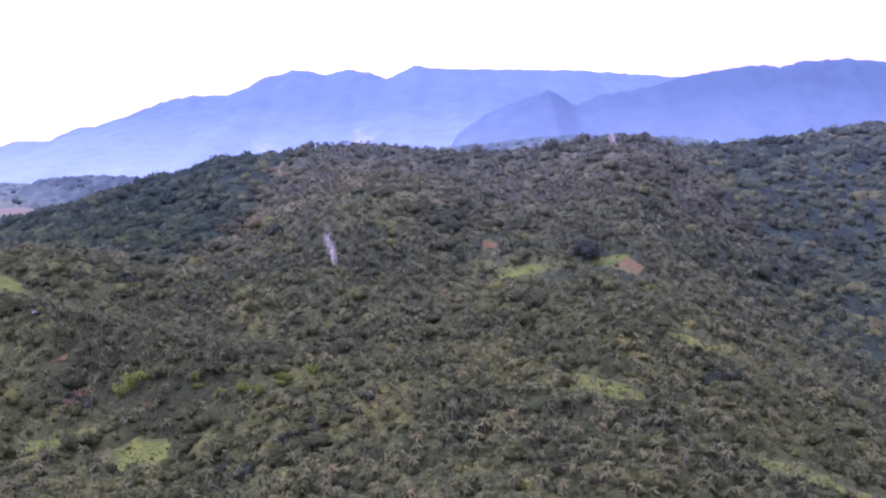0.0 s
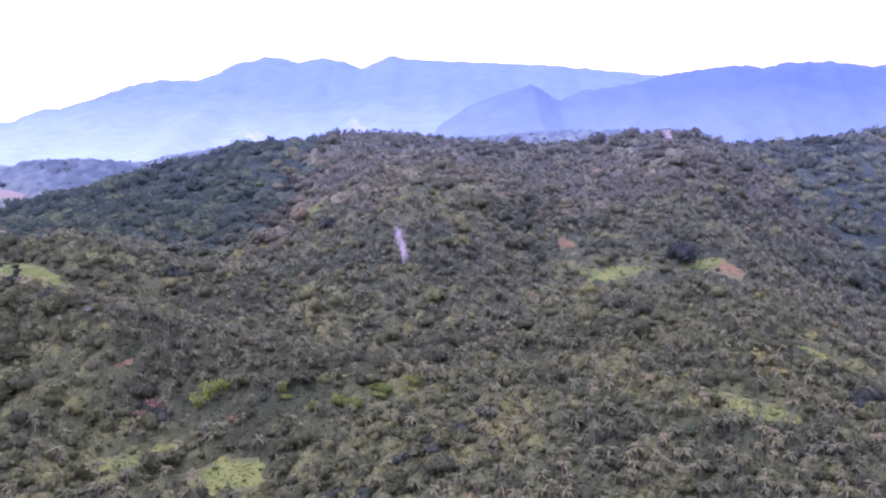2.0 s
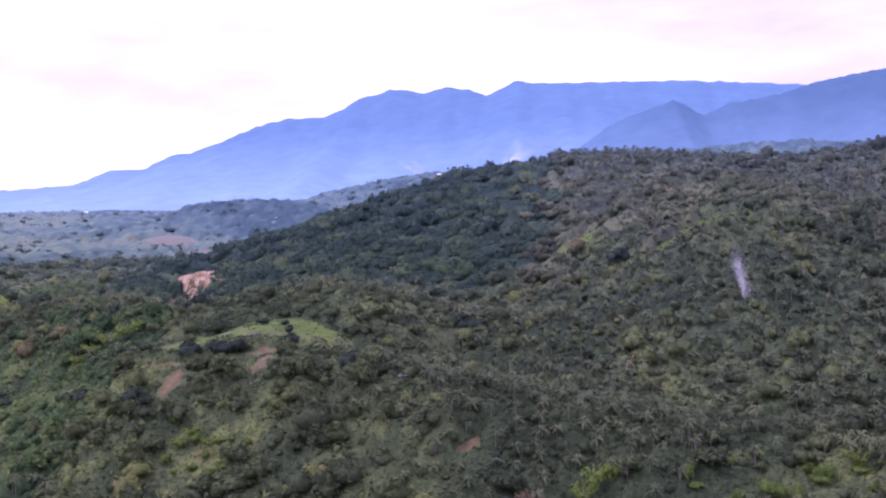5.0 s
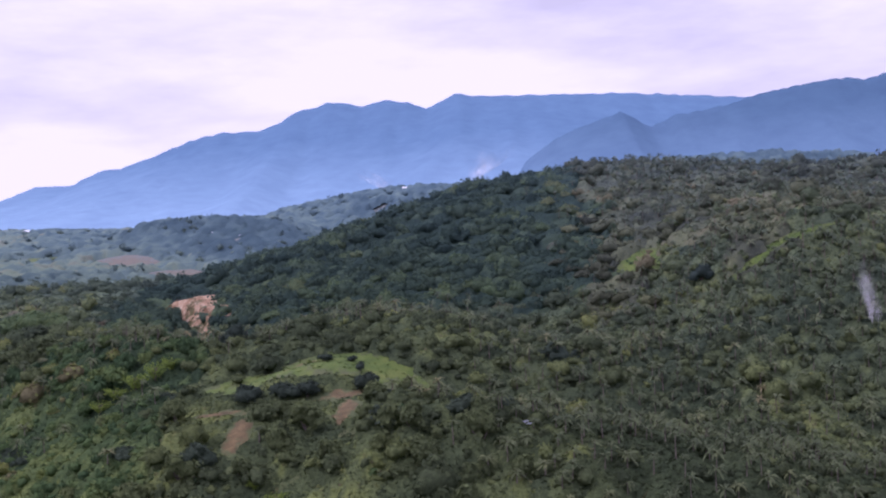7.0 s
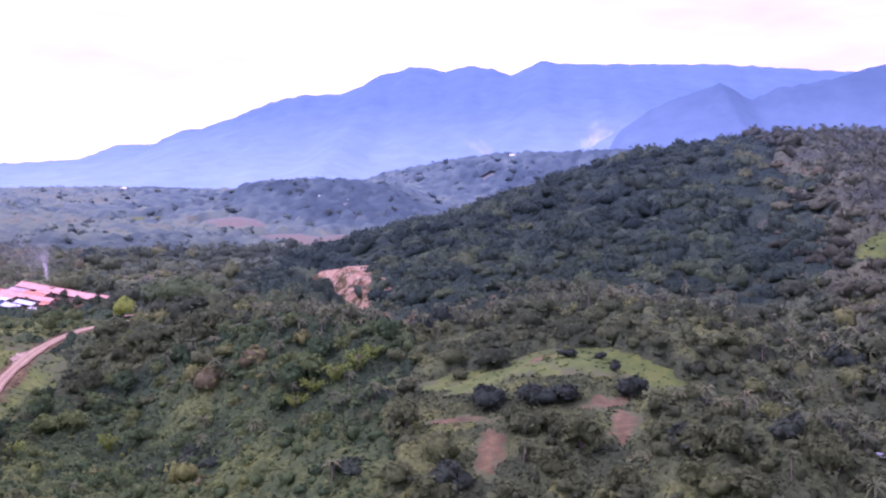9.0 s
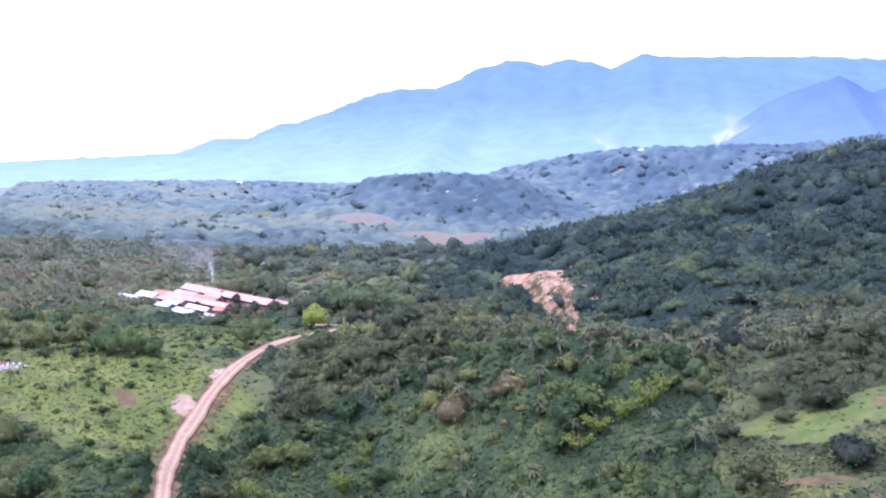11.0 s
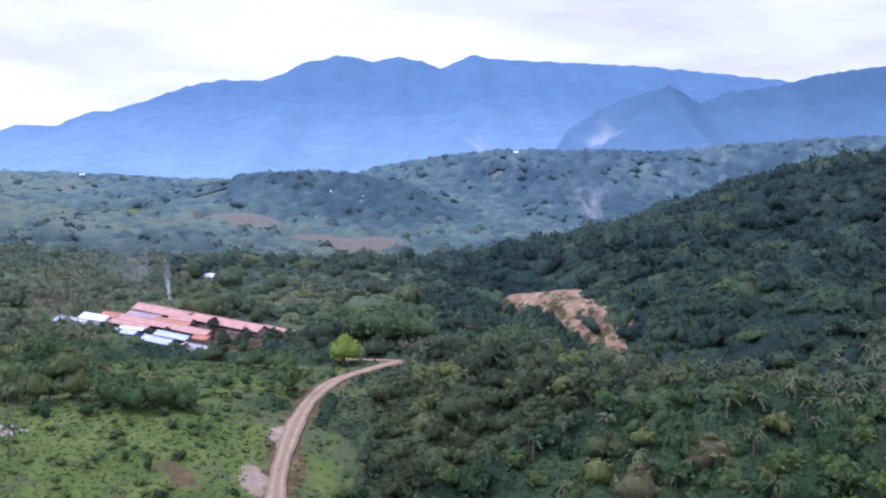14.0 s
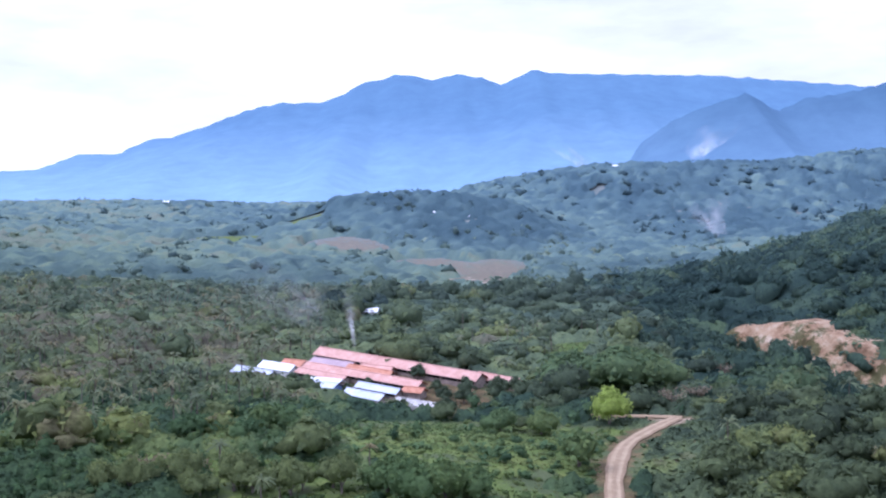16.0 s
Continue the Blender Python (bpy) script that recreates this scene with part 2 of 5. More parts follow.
SILVER_ROOF = plain("silver_roof", (0.40, 0.44, 0.52), (0.60, 0.64, 0.72), 0.4, 0.4, 0.02)
WHITE_ROOF = plain("white_roof", (0.72, 0.76, 0.80), (0.86, 0.88, 0.90), 0.4, 0.5, 0.02)
WALL = plain("shed_wall", (0.16, 0.13, 0.11), (0.34, 0.28, 0.24), 0.8, 0.9)
BLUE_WALL = plain("blue_wall", (0.10, 0.17, 0.34), (0.20, 0.28, 0.46), 0.8, 0.8)
CONCRETE = plain("concrete", (0.30, 0.29, 0.28), (0.52, 0.50, 0.47), 0.6, 0.9, 0.03)
WHITE_WALL = plain("white_wall", (0.66, 0.66, 0.64), (0.84, 0.84, 0.82), 0.7, 0.8)
DARK = plain("dark_opening", (0.015, 0.015, 0.016), (0.04, 0.04, 0.042), 1.0, 0.9)
STONE = plain("rubble_stone", (0.30, 0.27, 0.24), (0.58, 0.55, 0.51), 1.3, 0.95)
RED_EARTH = plain("red_earth", (0.17, 0.095, 0.055), (0.33, 0.20, 0.12), 0.6, 0.95, 0.2)


def road_material():
    m, n, l, b = material("dirt_road", 0.95)
    at = n.new("ShaderNodeAttribute")
    at.attribute_name = "rut"
    loose = ramp(n, l, noise_at(n, l, 0.4, 8, 0.7), [(0.3, (0.18, 0.122, 0.070)), (0.7, (0.28, 0.20, 0.125))])
    packed = ramp(n, l, noise_at(n, l, 0.6, 6, 0.6), [(0.3, (0.29, 0.215, 0.128)), (0.7, (0.40, 0.31, 0.20))])
    rag = value(n, l, 'MULTIPLY', value(n, l, 'SUBTRACT', noise_at(n, l, 1.2, 5), 0.5), 0.8)
    c = mix(n, l, value(n, l, 'ADD', at.outputs["Fac"], rag, True), loose, packed)
    l.new(c, b.inputs["Base Color"])
    bump(n, l, b, noise_at(n, l, 2.5, 6, 0.7), 0.5, 0.1)
    return m


ROAD = road_material()


def cliff_material():
    m, n, l, b = material("quarry_rock", 0.95)
    streak = noise_at(n, l, 0.22, 9, 0.68, (1.0, 1.0, 0.55))
    c = ramp(n, l, streak, [(0.30, (0.13, 0.080, 0.045)), (0.43, (0.25, 0.155, 0.088)), (0.56, (0.35, 0.250, 0.155)), (0.68, (0.46, 0.38, 0.28))])
    scar = ramp(n, l, noise_at(n, l, 0.13, 9, 0.72, (1.0, 1.0, 1.3)), [(0.50, (1, 1, 1)), (0.57, (0.26, 0.34, 0.22))])
    l.new(mix(n, l, 1.0, c, scar, 'MULTIPLY'), b.inputs["Base Color"])
    bump(n, l, b, noise_at(n, l, 0.6, 9, 0.7), 0.9, 0.8)
    return m


CLIFF = cliff_material()


def smoke_material():
    m, n, l, b = material("smoke", 1.0)
    b.inputs["Base Color"].default_value = (0.88, 0.89, 0.90, 1)
    b.inputs["Specular IOR Level"].default_value = 0.0
    at = n.new("ShaderNodeAttribute")
    at.attribute_name = "thick"
    wisp = ramp(n, l, noise_at(n, l, 0.22, 8, 0.7), [(0.30, (0, 0, 0)), (0.62, (1, 1, 1))])
    t, s = n.new("ShaderNodeBsdfTransparent"), n.new("ShaderNodeMixShader")
    l.new(value(n, l, 'MULTIPLY', at.outputs["Fac"], wisp, True), s.inputs[0])
    l.new(t.outputs[0], s.inputs[1])
    l.new(b.outputs[0], s.inputs[2])
    l.new(s.outputs[0], n["Material Output"].inputs[0])
    return m


SMOKE = smoke_material()


# ---------------------------------------------------------------- mesh helpers
def mesh_of(name, verts, faces, mat, attributes=(), smooth=False):
    """A mesh from arrays: verts (n, 3), faces (m, 3) or (m, 4)."""
    me = bpy.data.meshes.new(name)
    verts, faces = np.asarray(verts, np.float32), np.asarray(faces, np.int32)
    k = faces.shape[1]
    me.vertices.add(len(verts))
    me.vertices.foreach_set("co", verts.ravel())
    me.loops.add(faces.size)
    me.loops.foreach_set("vertex_index", faces.ravel())
    me.polygons.add(len(faces))
    me.polygons.foreach_set("loop_start", np.arange(0, faces.size, k, dtype=np.int32))
    me.update(calc_edges=True)
    if smooth:
        me.polygons.foreach_set("use_smooth", np.ones(len(faces), bool))
    for key, data in attributes:
        me.attributes.new(key, 'FLOAT', 'POINT').data.foreach_set("value", np.asarray(data, np.float32))
    me.materials.append(mat)
    return me


def part(name, bm, mat, parent=None, label=""):
    """Links a bmesh or a mesh as one object under a thing or a part."""
    if isinstance(bm, bmesh.types.BMesh):
        me = bpy.data.meshes.new(name)
        bm.to_mesh(me)
        bm.free()
        me.materials.append(mat)
    else:
        me = bm
    ob = new(name, me)
    ob.parent = parent
    return tagged(ob, label)


def box(x0, x1, y0, y1, z0, z1, soft=0.0):
    bm = bmesh.new()
    bmesh.ops.create_cube(bm, size=1)
    for v in bm.verts:
        v.co = (x0 + (v.co.x + 0.5) * (x1 - x0), y0 + (v.co.y + 0.5) * (y1 - y0), z0 + (v.co.z + 0.5) * (z1 - z0))
    if soft:
        bmesh.ops.bevel(bm, geom=bm.edges[:], offset=soft, segments=1, affect='EDGES')
    return bm


# ---------------------------------------------------------------- the lie of the land
def smooth(a, b, v):
    u = np.clip((v - a) / (b - a), 0, 1)
    return u * u * (3 - 2 * u)


#         cx    cy   sx   sy   turn    h
HILLS = (
    (194, 729, 191, 170, -0.07, 61.9),  # main hill
    (45, 732, 134, 197, 0.02, 26.9),  # hill spur
    (155, 523, 57, 88, -0.13, 37.1),  # front slope
    (-22, 478, 104, 28, -0.14, 30.2),  # knoll
    (-16, 444, 24, 14, 0.0, 8.6),  # brow of the knoll
    (-16, 475, 32, 12, 0.0, -6.0),  # dip behind the brow
    (-68, 543, 26, 125, 0.33, -13.5),  # left flank
    (291, 541, 79, 306, -0.23, 48.4),  # right shoulder
    (-125, 460, 38, 71, 0.75, -23.9),  # gully
    (-146, 526, 151, 38, 0.07, 12.3),  # road terrace
    (2, 407, 178, 37, -0.33, 29.5),  # near ridge
    (-50, 689, 86, 25, 0.01, 5.2),  # quarry spur
)


def land(x, y):
    """The height of the ground."""
    x, y = np.asarray(x, float), np.asarray(y, float)
    z = 15.5 + 34.6 * np.tanh((y - 420) / 220) -0.0417 * np.clip(x, -500, 600)
    for cx, cy, sx, sy, turn, h in HILLS:
        c, s = math.cos(turn), math.sin(turn)
        u, v = (np.clip(x, -500, 600) - cx) * c + (y - cy) * s, -(np.clip(x, -500, 600) - cx) * s + (y - cy) * c
        z = z + h * np.exp(-(u / sx) ** 2 - (v / sy) ** 2)
    z = z - 10 * smooth(720, 860, y) * smooth(100, -100, x) + 0.075 * np.clip(y - 900, 0, 450)
    z = z + 27 * np.exp(-((x + 205) / 98) ** 4 - ((y - 1190) / 70) ** 2)
    z = z + 27 * np.exp(-((x + 60) / 130) ** 2 - ((y - 1370) / 110) ** 2)
    z = z + 102 * np.exp(-((x - 540) / 145) ** 2 - ((y - 800) / 190) ** 2) + 15 * np.exp(-((x - 420) / 50) ** 2 - ((y - 730) / 160) ** 2)
    z = z + 85 * np.exp(-((x - 450) / 430) ** 2 - ((y - 1380) / 115) ** 2)
    z = z + 1.2 * np.sin(x / 17 + np.sin(y / 23) * 1.7) * np.sin(y / 19 + 0.6 + np.sin(x / 31))
    return z


def along(points, step):
    """Evenly spaced stations on a smooth line through the points."""
    p = np.array(points, float)
    s = np.r_[0, np.cumsum(np.hypot(*np.diff(p, axis=0).T))]
    t = np.arange(0, s[-1], step)
    q = np.stack([np.interp(t, s, p[:, k]) for k in (0, 1)], 1)
    for _ in range(int(10 / step)):
        q[1:-1] = (q[:-2] + 2 * q[1:-1] + q[2:]) / 4
    return q


ROAD_LINE = along([(-150, 405), (-161, 437), (-168, 457), (-172, 476), (-172.5, 495), (-171, 511), (-169, 524), (-166, 536), (-162.5, 546), (-156, 556), (-148, 566)], 1.5)
FARM_LANE = along([(-147, 566), (-152, 569), (-159, 571), (-168, 573)], 1.5)


def off_line(x, y, line):
    d = np.full(np.shape(x), 1e9)
    for px, py in line[::2]:
        d = np.minimum(d, np.hypot(x - px, y - py))
    return d


def patch(x, y, cx, cy, rx, ry, turn=0.0):
    """1 in the middle of a ragged oval, 0 at its edge and past it."""
    c, s = math.cos(radians(turn)), math.sin(radians(turn))
    u, v = (x - cx) * c + (y - cy) * s, -(x - cx) * s + (y - cy) * c
    a, k = np.arctan2(v / ry, u / rx), cx * 0.37 + cy * 0.23
    wave = 0.17 * np.sin(2 * a + k) + 0.13 * np.sin(3 * a + 2.3 * k) + 0.10 * np.sin(5 * a + 3.1 * k) + 0.06 * np.sin(9 * a + k)
    edge = 1 + wave * (0.15 if ry >= 15 else 1.0)
    return np.clip(1.25 - 0.8 * np.hypot(u / rx, v / ry) / edge, 0, 1)


#  open grass:  cx, cy, rx, ry, turn
NEAR_LAWNS = (
    (-33, 448, 14, 9, 0), (-14, 451, 17, 9, -6), (4, 447, 11, 7, -10), (-202, 494, 39, 24, 8), (-185, 478, 22, 20, 0), (-234, 520, 20, 8, -8), (-191, 545, 30, 24, 0),
    (248, 328, 14, 8, 0), (288, 383, 12, 5, 0), (66, 335, 13, 6, 10), (97, 328, 15, 6, 0), (130, 368, 9, 4, 0), (308, 306, 22, 8, 0), (229, 452, 15, 7, -25),
    (96, 558, 9, 12, 30), (140, 515, 24, 4, 12), (-160, 640, 8, 10, 0), (267, 447, 8, 8, 0))
FAR_LAWNS = (
    (-45, 1304, 9, 14, 0), (-371, 862, 40, 26, 0), (-306, 1171, 24, 26, 0), (-345, 1095, 30, 32, 0))
LAWNS = NEAR_LAWNS + FAR_LAWNS
#  bare soil
NEAR_SOILS = (
    (-39, 424, 7, 2.4, -6), (-32, 411, 2.8, 7, 0), (-9, 427, 6, 3.6, 10), (-5, 414, 3.8, 6.5, 0), (-24, 449, 5, 1.2, 30), (-20, 455, 6, 1.3, 20), (57, 369, 4, 2.5, 0),
    (114, 367, 3.5, 3, 0), (215, 488, 5, 6, -20), (274, 443, 5, 8, -25), (-205, 600, 26, 16, -30), (-189, 484, 5, 3, 0), (118, 415, 4, 3, 0), (-100, 638, 15, 10, -40))
FAR_SOILS = (
    (-258, 1066, 32, 27, -35), (-196, 1000, 27, 36, 20), (-160, 985, 22, 48, -10), (-176, 922, 20, 28, 0), (-391, 1088, 22, 10, 0))
SOILS = NEAR_SOILS + FAR_SOILS
#  pale gravel and cut banks
PALES = ((-176.5, 489, 1.7, 6, 5), (-174, 508, 1.5, 6, 10), (-232, 493.5, 8, 3, 0), (-264, 1083, 14, 6, -35), (-150, 563, 5, 3, 0), (-180, 925, 26, 6, 0))


def cover_of(x, y, ovals):
    v = np.zeros(np.shape(x))
    for o in ovals:
        v = np.maximum(v, patch(x, y, *o))
    return v


def graded(lo, a, b, hi, fine, coarse):
    """Stations: fine steps from a to b, growing steps outside."""
    mid = list(np.arange(a, b + 1e-6, fine))
    step, v = fine, b
    up = []
    while v < hi:
        step = min(step * 1.12, coarse)
        v = min(v + step, hi)
        up.append(v)
    step, v = fine, a
    down = []
    while v > lo:
        step = min(step * 1.12, coarse)
        v = max(v - step, lo)
        down.append(v)
    return np.array(down[::-1] + mid + up)


def build_ground():
    xs, ys = graded(-4700, -310, 350, 4700, 3.8, 220), graded(-1500, 280, 720, 4800, 3.8, 200)
    X, Y = np.meshgrid(xs, ys)
    Z = land(X, Y)
    n, m = len(xs), len(ys)
    road = np.minimum(off_line(X, Y, ROAD_LINE), off_line(X, Y, FARM_LANE) + 1)
    Z = Z - 0.25 * np.clip(1 - np.abs(road) / 6, 0, 1)
    i = np.arange(n * m).reshape(m, n)
    faces = np.stack([i[:-1, :-1], i[:-1, 1:], i[1:, 1:], i[1:, :-1]], -1).reshape(-1, 4)
    v = np.stack([X, Y, Z], -1).reshape(-1, 3)
    soil = np.maximum(cover_of(X, Y, SOILS), np.clip(1.3 - road / 4.2, 0, 1))
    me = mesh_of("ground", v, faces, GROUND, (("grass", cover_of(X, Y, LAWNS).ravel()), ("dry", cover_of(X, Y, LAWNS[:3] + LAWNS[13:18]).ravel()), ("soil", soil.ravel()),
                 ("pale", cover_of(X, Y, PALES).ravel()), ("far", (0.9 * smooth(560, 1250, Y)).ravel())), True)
    tagged(new("ground", me), "rolling green hillsides with bare soil patches and meadows", "ground", kind="structure")


build_ground()


def build_road(name, line, half, label):
    cross = np.array([-1, -0.72, -0.55, -0.38, -0.15, 0.15, 0.38, 0.55, 0.72, 1.0]) * half
    rut = np.array([0, 0.25, 1, 0.9, 0.3, 0.3, 0.9, 1, 0.25, 0])
    drop = np.array([-0.12, 0.12, 0.05, 0.05, 0.14, 0.14, 0.05, 0.05, 0.12, -0.12])
    d = np.gradient(line, axis=0)
    d /= np.hypot(*d.T)[:, None]
    side = np.stack([d[:, 1], -d[:, 0]], 1)
    wob = 1 + 0.10 * np.sin(np.arange(len(line)) * 0.37) + 0.06 * np.sin(np.arange(len(line)) * 1.13)
    P = line[:, None, :] + side[:, None, :] * (cross[None, :, None] * wob[:, None, None])
    mid = land(line[:, 0], line[:, 1])[:, None]
    Z = 0.35 * mid + 0.65 * land(P[..., 0], P[..., 1]) + 0.18 + drop
    n, m = len(line), len(cross)
    i = np.arange(n * m).reshape(n, m)
    faces = np.stack([i[:-1, :-1], i[:-1, 1:], i[1:, 1:], i[1:, :-1]], -1).reshape(-1, 4)
    me = mesh_of(name, np.concatenate([P, Z[..., None]], -1).reshape(-1, 3), faces, ROAD, (("rut", np.tile(rut, n)),), True)
    tagged(new(name, me), label, "road", kind="structure")


build_road("road", ROAD_LINE, 1.75, "winding pale dirt road with two worn wheel tracks")
build_road("farm_lane", FARM_LANE, 1.1, "narrow pale gravel lane leading to farm sheds")


def ridged(x, y, seed):
    """A sum of folded noise, 0 to about 1, with sharp crests."""
    out = np.zeros(x.shape)
    for k, (s, a) in enumerate(((420, 0.62), (190, 0.30), (85, 0.08))):
        p = np.array([noise.noise((u / s, w / s * 0.16, seed + 7.3 * k)) for u, w in zip(x.ravel(), y.ravel())]).reshape(x.shape)
        out += a * (1 - np.minimum(1, np.abs(p) * 2.4))
    return out


def build_mountain(name, stations, y_crest, depth, cols, rows, seed, mat, label):
    st = np.array(stations, float)
    x = np.linspace(st[0, 0], st[-1, 0], cols)
    crest = np.interp(x, st[:, 0], st[:, 1])
    crest = crest + 5.0 * np.array([noise.noise((u / 34, seed, 9)) for u in x]) + 3.0 * np.array([noise.noise((u / 16, seed, 0)) for u in x]) + 1.5 * np.array([noise.noise((u / 6, seed, 4)) for u in x])
    v = np.linspace(0, 1, rows)
    X, V = np.meshgrid(x, v)
    Y = y_crest - depth * V + 0 * X
    foot = 80 + 0 * X
    fall = (1 - V) ** 1.35
    fold = ridged(X, Y, seed)
    Z = foot + (crest[None] - foot) * np.clip(fall - 0.20 * (1 - fold) * np.sin(np.pi * np.clip(V * 1.05, 0, 1)) ** 0.7, 0, 1) - 60 * smooth(0.9, 1, V)
    back = np.stack([x, np.full(cols, y_crest + 500), np.full(cols, 20.0)], -1)
    verts = np.concatenate([back[None], np.stack([X, Y, Z], -1)], 0).reshape(-1, 3)
    i = np.arange(cols * (rows + 1)).reshape(rows + 1, cols)
    faces = np.stack([i[:-1, 1:], i[:-1, :-1], i[1:, :-1], i[1:, 1:]], -1).reshape(-1, 4)
    me = mesh_of(name, verts, faces, mat, (), True)
    tagged(new(name, me), label, "mountain", kind="structure")


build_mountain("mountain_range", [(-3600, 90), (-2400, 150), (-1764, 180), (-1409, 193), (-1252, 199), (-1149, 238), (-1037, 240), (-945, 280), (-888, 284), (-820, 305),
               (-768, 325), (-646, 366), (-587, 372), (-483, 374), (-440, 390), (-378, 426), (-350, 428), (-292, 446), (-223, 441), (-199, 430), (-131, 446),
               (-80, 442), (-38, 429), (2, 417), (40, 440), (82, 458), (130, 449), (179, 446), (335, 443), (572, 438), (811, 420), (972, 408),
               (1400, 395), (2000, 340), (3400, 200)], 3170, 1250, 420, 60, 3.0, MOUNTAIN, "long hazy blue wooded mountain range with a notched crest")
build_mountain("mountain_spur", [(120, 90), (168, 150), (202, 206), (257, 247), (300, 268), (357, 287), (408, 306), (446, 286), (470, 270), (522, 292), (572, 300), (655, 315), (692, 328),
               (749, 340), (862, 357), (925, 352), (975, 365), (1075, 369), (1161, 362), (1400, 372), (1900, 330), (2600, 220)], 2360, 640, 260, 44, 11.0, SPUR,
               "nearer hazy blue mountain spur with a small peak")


# ---------------------------------------------------------------- quarry face
def build_cliff():
    """A scar cut into the slope: a steep broken face under an arched brim."""
    foot = along([(-117, 651), (-110, 644), (-104, 636), (-98, 626), (-93, 616), (-89, 606), (-86, 597), (-85, 592)], 0.7)
    n, rows = len(foot), 26
    t = np.linspace(0, 1, n)
    d = np.gradient(foot, axis=0)
    d /= np.hypot(*d.T)[:, None]
    back = np.stack([-d[:, 1], d[:, 0]], 1)
    height = 2.0 + 8.6 * np.sin(np.pi * np.clip(t ** 0.8 * 0.96 + 0.02, 0, 1)) ** 0.7
    height = height * (0.92 + 0.22 * np.array([noise.noise((v * 5, 2.1, 0)) for v in t]))
    P = np.zeros((rows, n, 3))
    base = land(foot[:, 0], foot[:, 1]) - 2.5
    for r, v in enumerate(np.linspace(0, 1, rows)):
        lean = 0.5 + 9.0 * v ** 1.1 + 9 * max(0, v - 0.9) / 0.1
        wob = np.array([2.4 * noise.noise((p[0] * 0.11, p[1] * 0.11, v * 1.6)) + 0.9 * noise.noise((p[0] * 0.35, p[1] * 0.35, v * 4)) + 0.4 * noise.noise((p[0], p[1], v * 9)) for p in foot])
        rise = np.array([0.4 * noise.noise((p[0] * 0.4, p[1] * 0.4, v * 6 + 9)) for p in foot])
        P[r, :, :2] = foot + back * (lean + wob)[:, None]
        P[r, :, 2] = base + (height + 2.5) * min(v / 0.92, 1.0) + rise
    i = np.arange(rows * n).reshape(rows, n)
    faces = np.stack([i[:-1, :-1], i[:-1, 1:], i[1:, 1:], i[1:, :-1]], -1).reshape(-1, 4)
    me = mesh_of("quarry_face", P.reshape(-1, 3), faces, CLIFF, (), True)
    tagged(new("quarry_face", me), "scarred orange and cream quarry face cut into a wooded slope", "cliff", kind="structure")
    return foot


QUARRY = build_cliff()

# ---------------------------------------------------------------- farm sheds
SHED_O, SHED_U = Vector((-227, 624)), Vector((0.845, -0.535))
SHED_V = Vector((-0.535, -0.845))


def farm(u, v):
    p = SHED_O + SHED_U * u + SHED_V * v
    return p.x, p.y


def roof_mesh(name, length, half, eave, ridge, mat, overhang=0.6):
    """A ribbed gable roof of sheet metal, with the thickness of its sheets."""
    verts, faces = [], []
    n = max(8, int(length / 0.55))
    for side in (-1, 1):
        for shell in (0, 0.14):
            row = len(verts)
            for k in range(n + 1):
                x = -overhang + (length + 2 * overhang) * k / n
                rib = 0.05 * (k % 2)
                verts.append((x, 0, ridge + rib - shell))
                verts.append((x, side * (half + overhang), eave - 0.35 + rib - shell))
            for k in range(n):
                a = row + 2 * k
                faces.append((a, a + 1, a + 3, a + 2) if side < 0 else (a, a + 2, a + 3, a + 1))
    return mesh_of(name, verts, faces, mat)


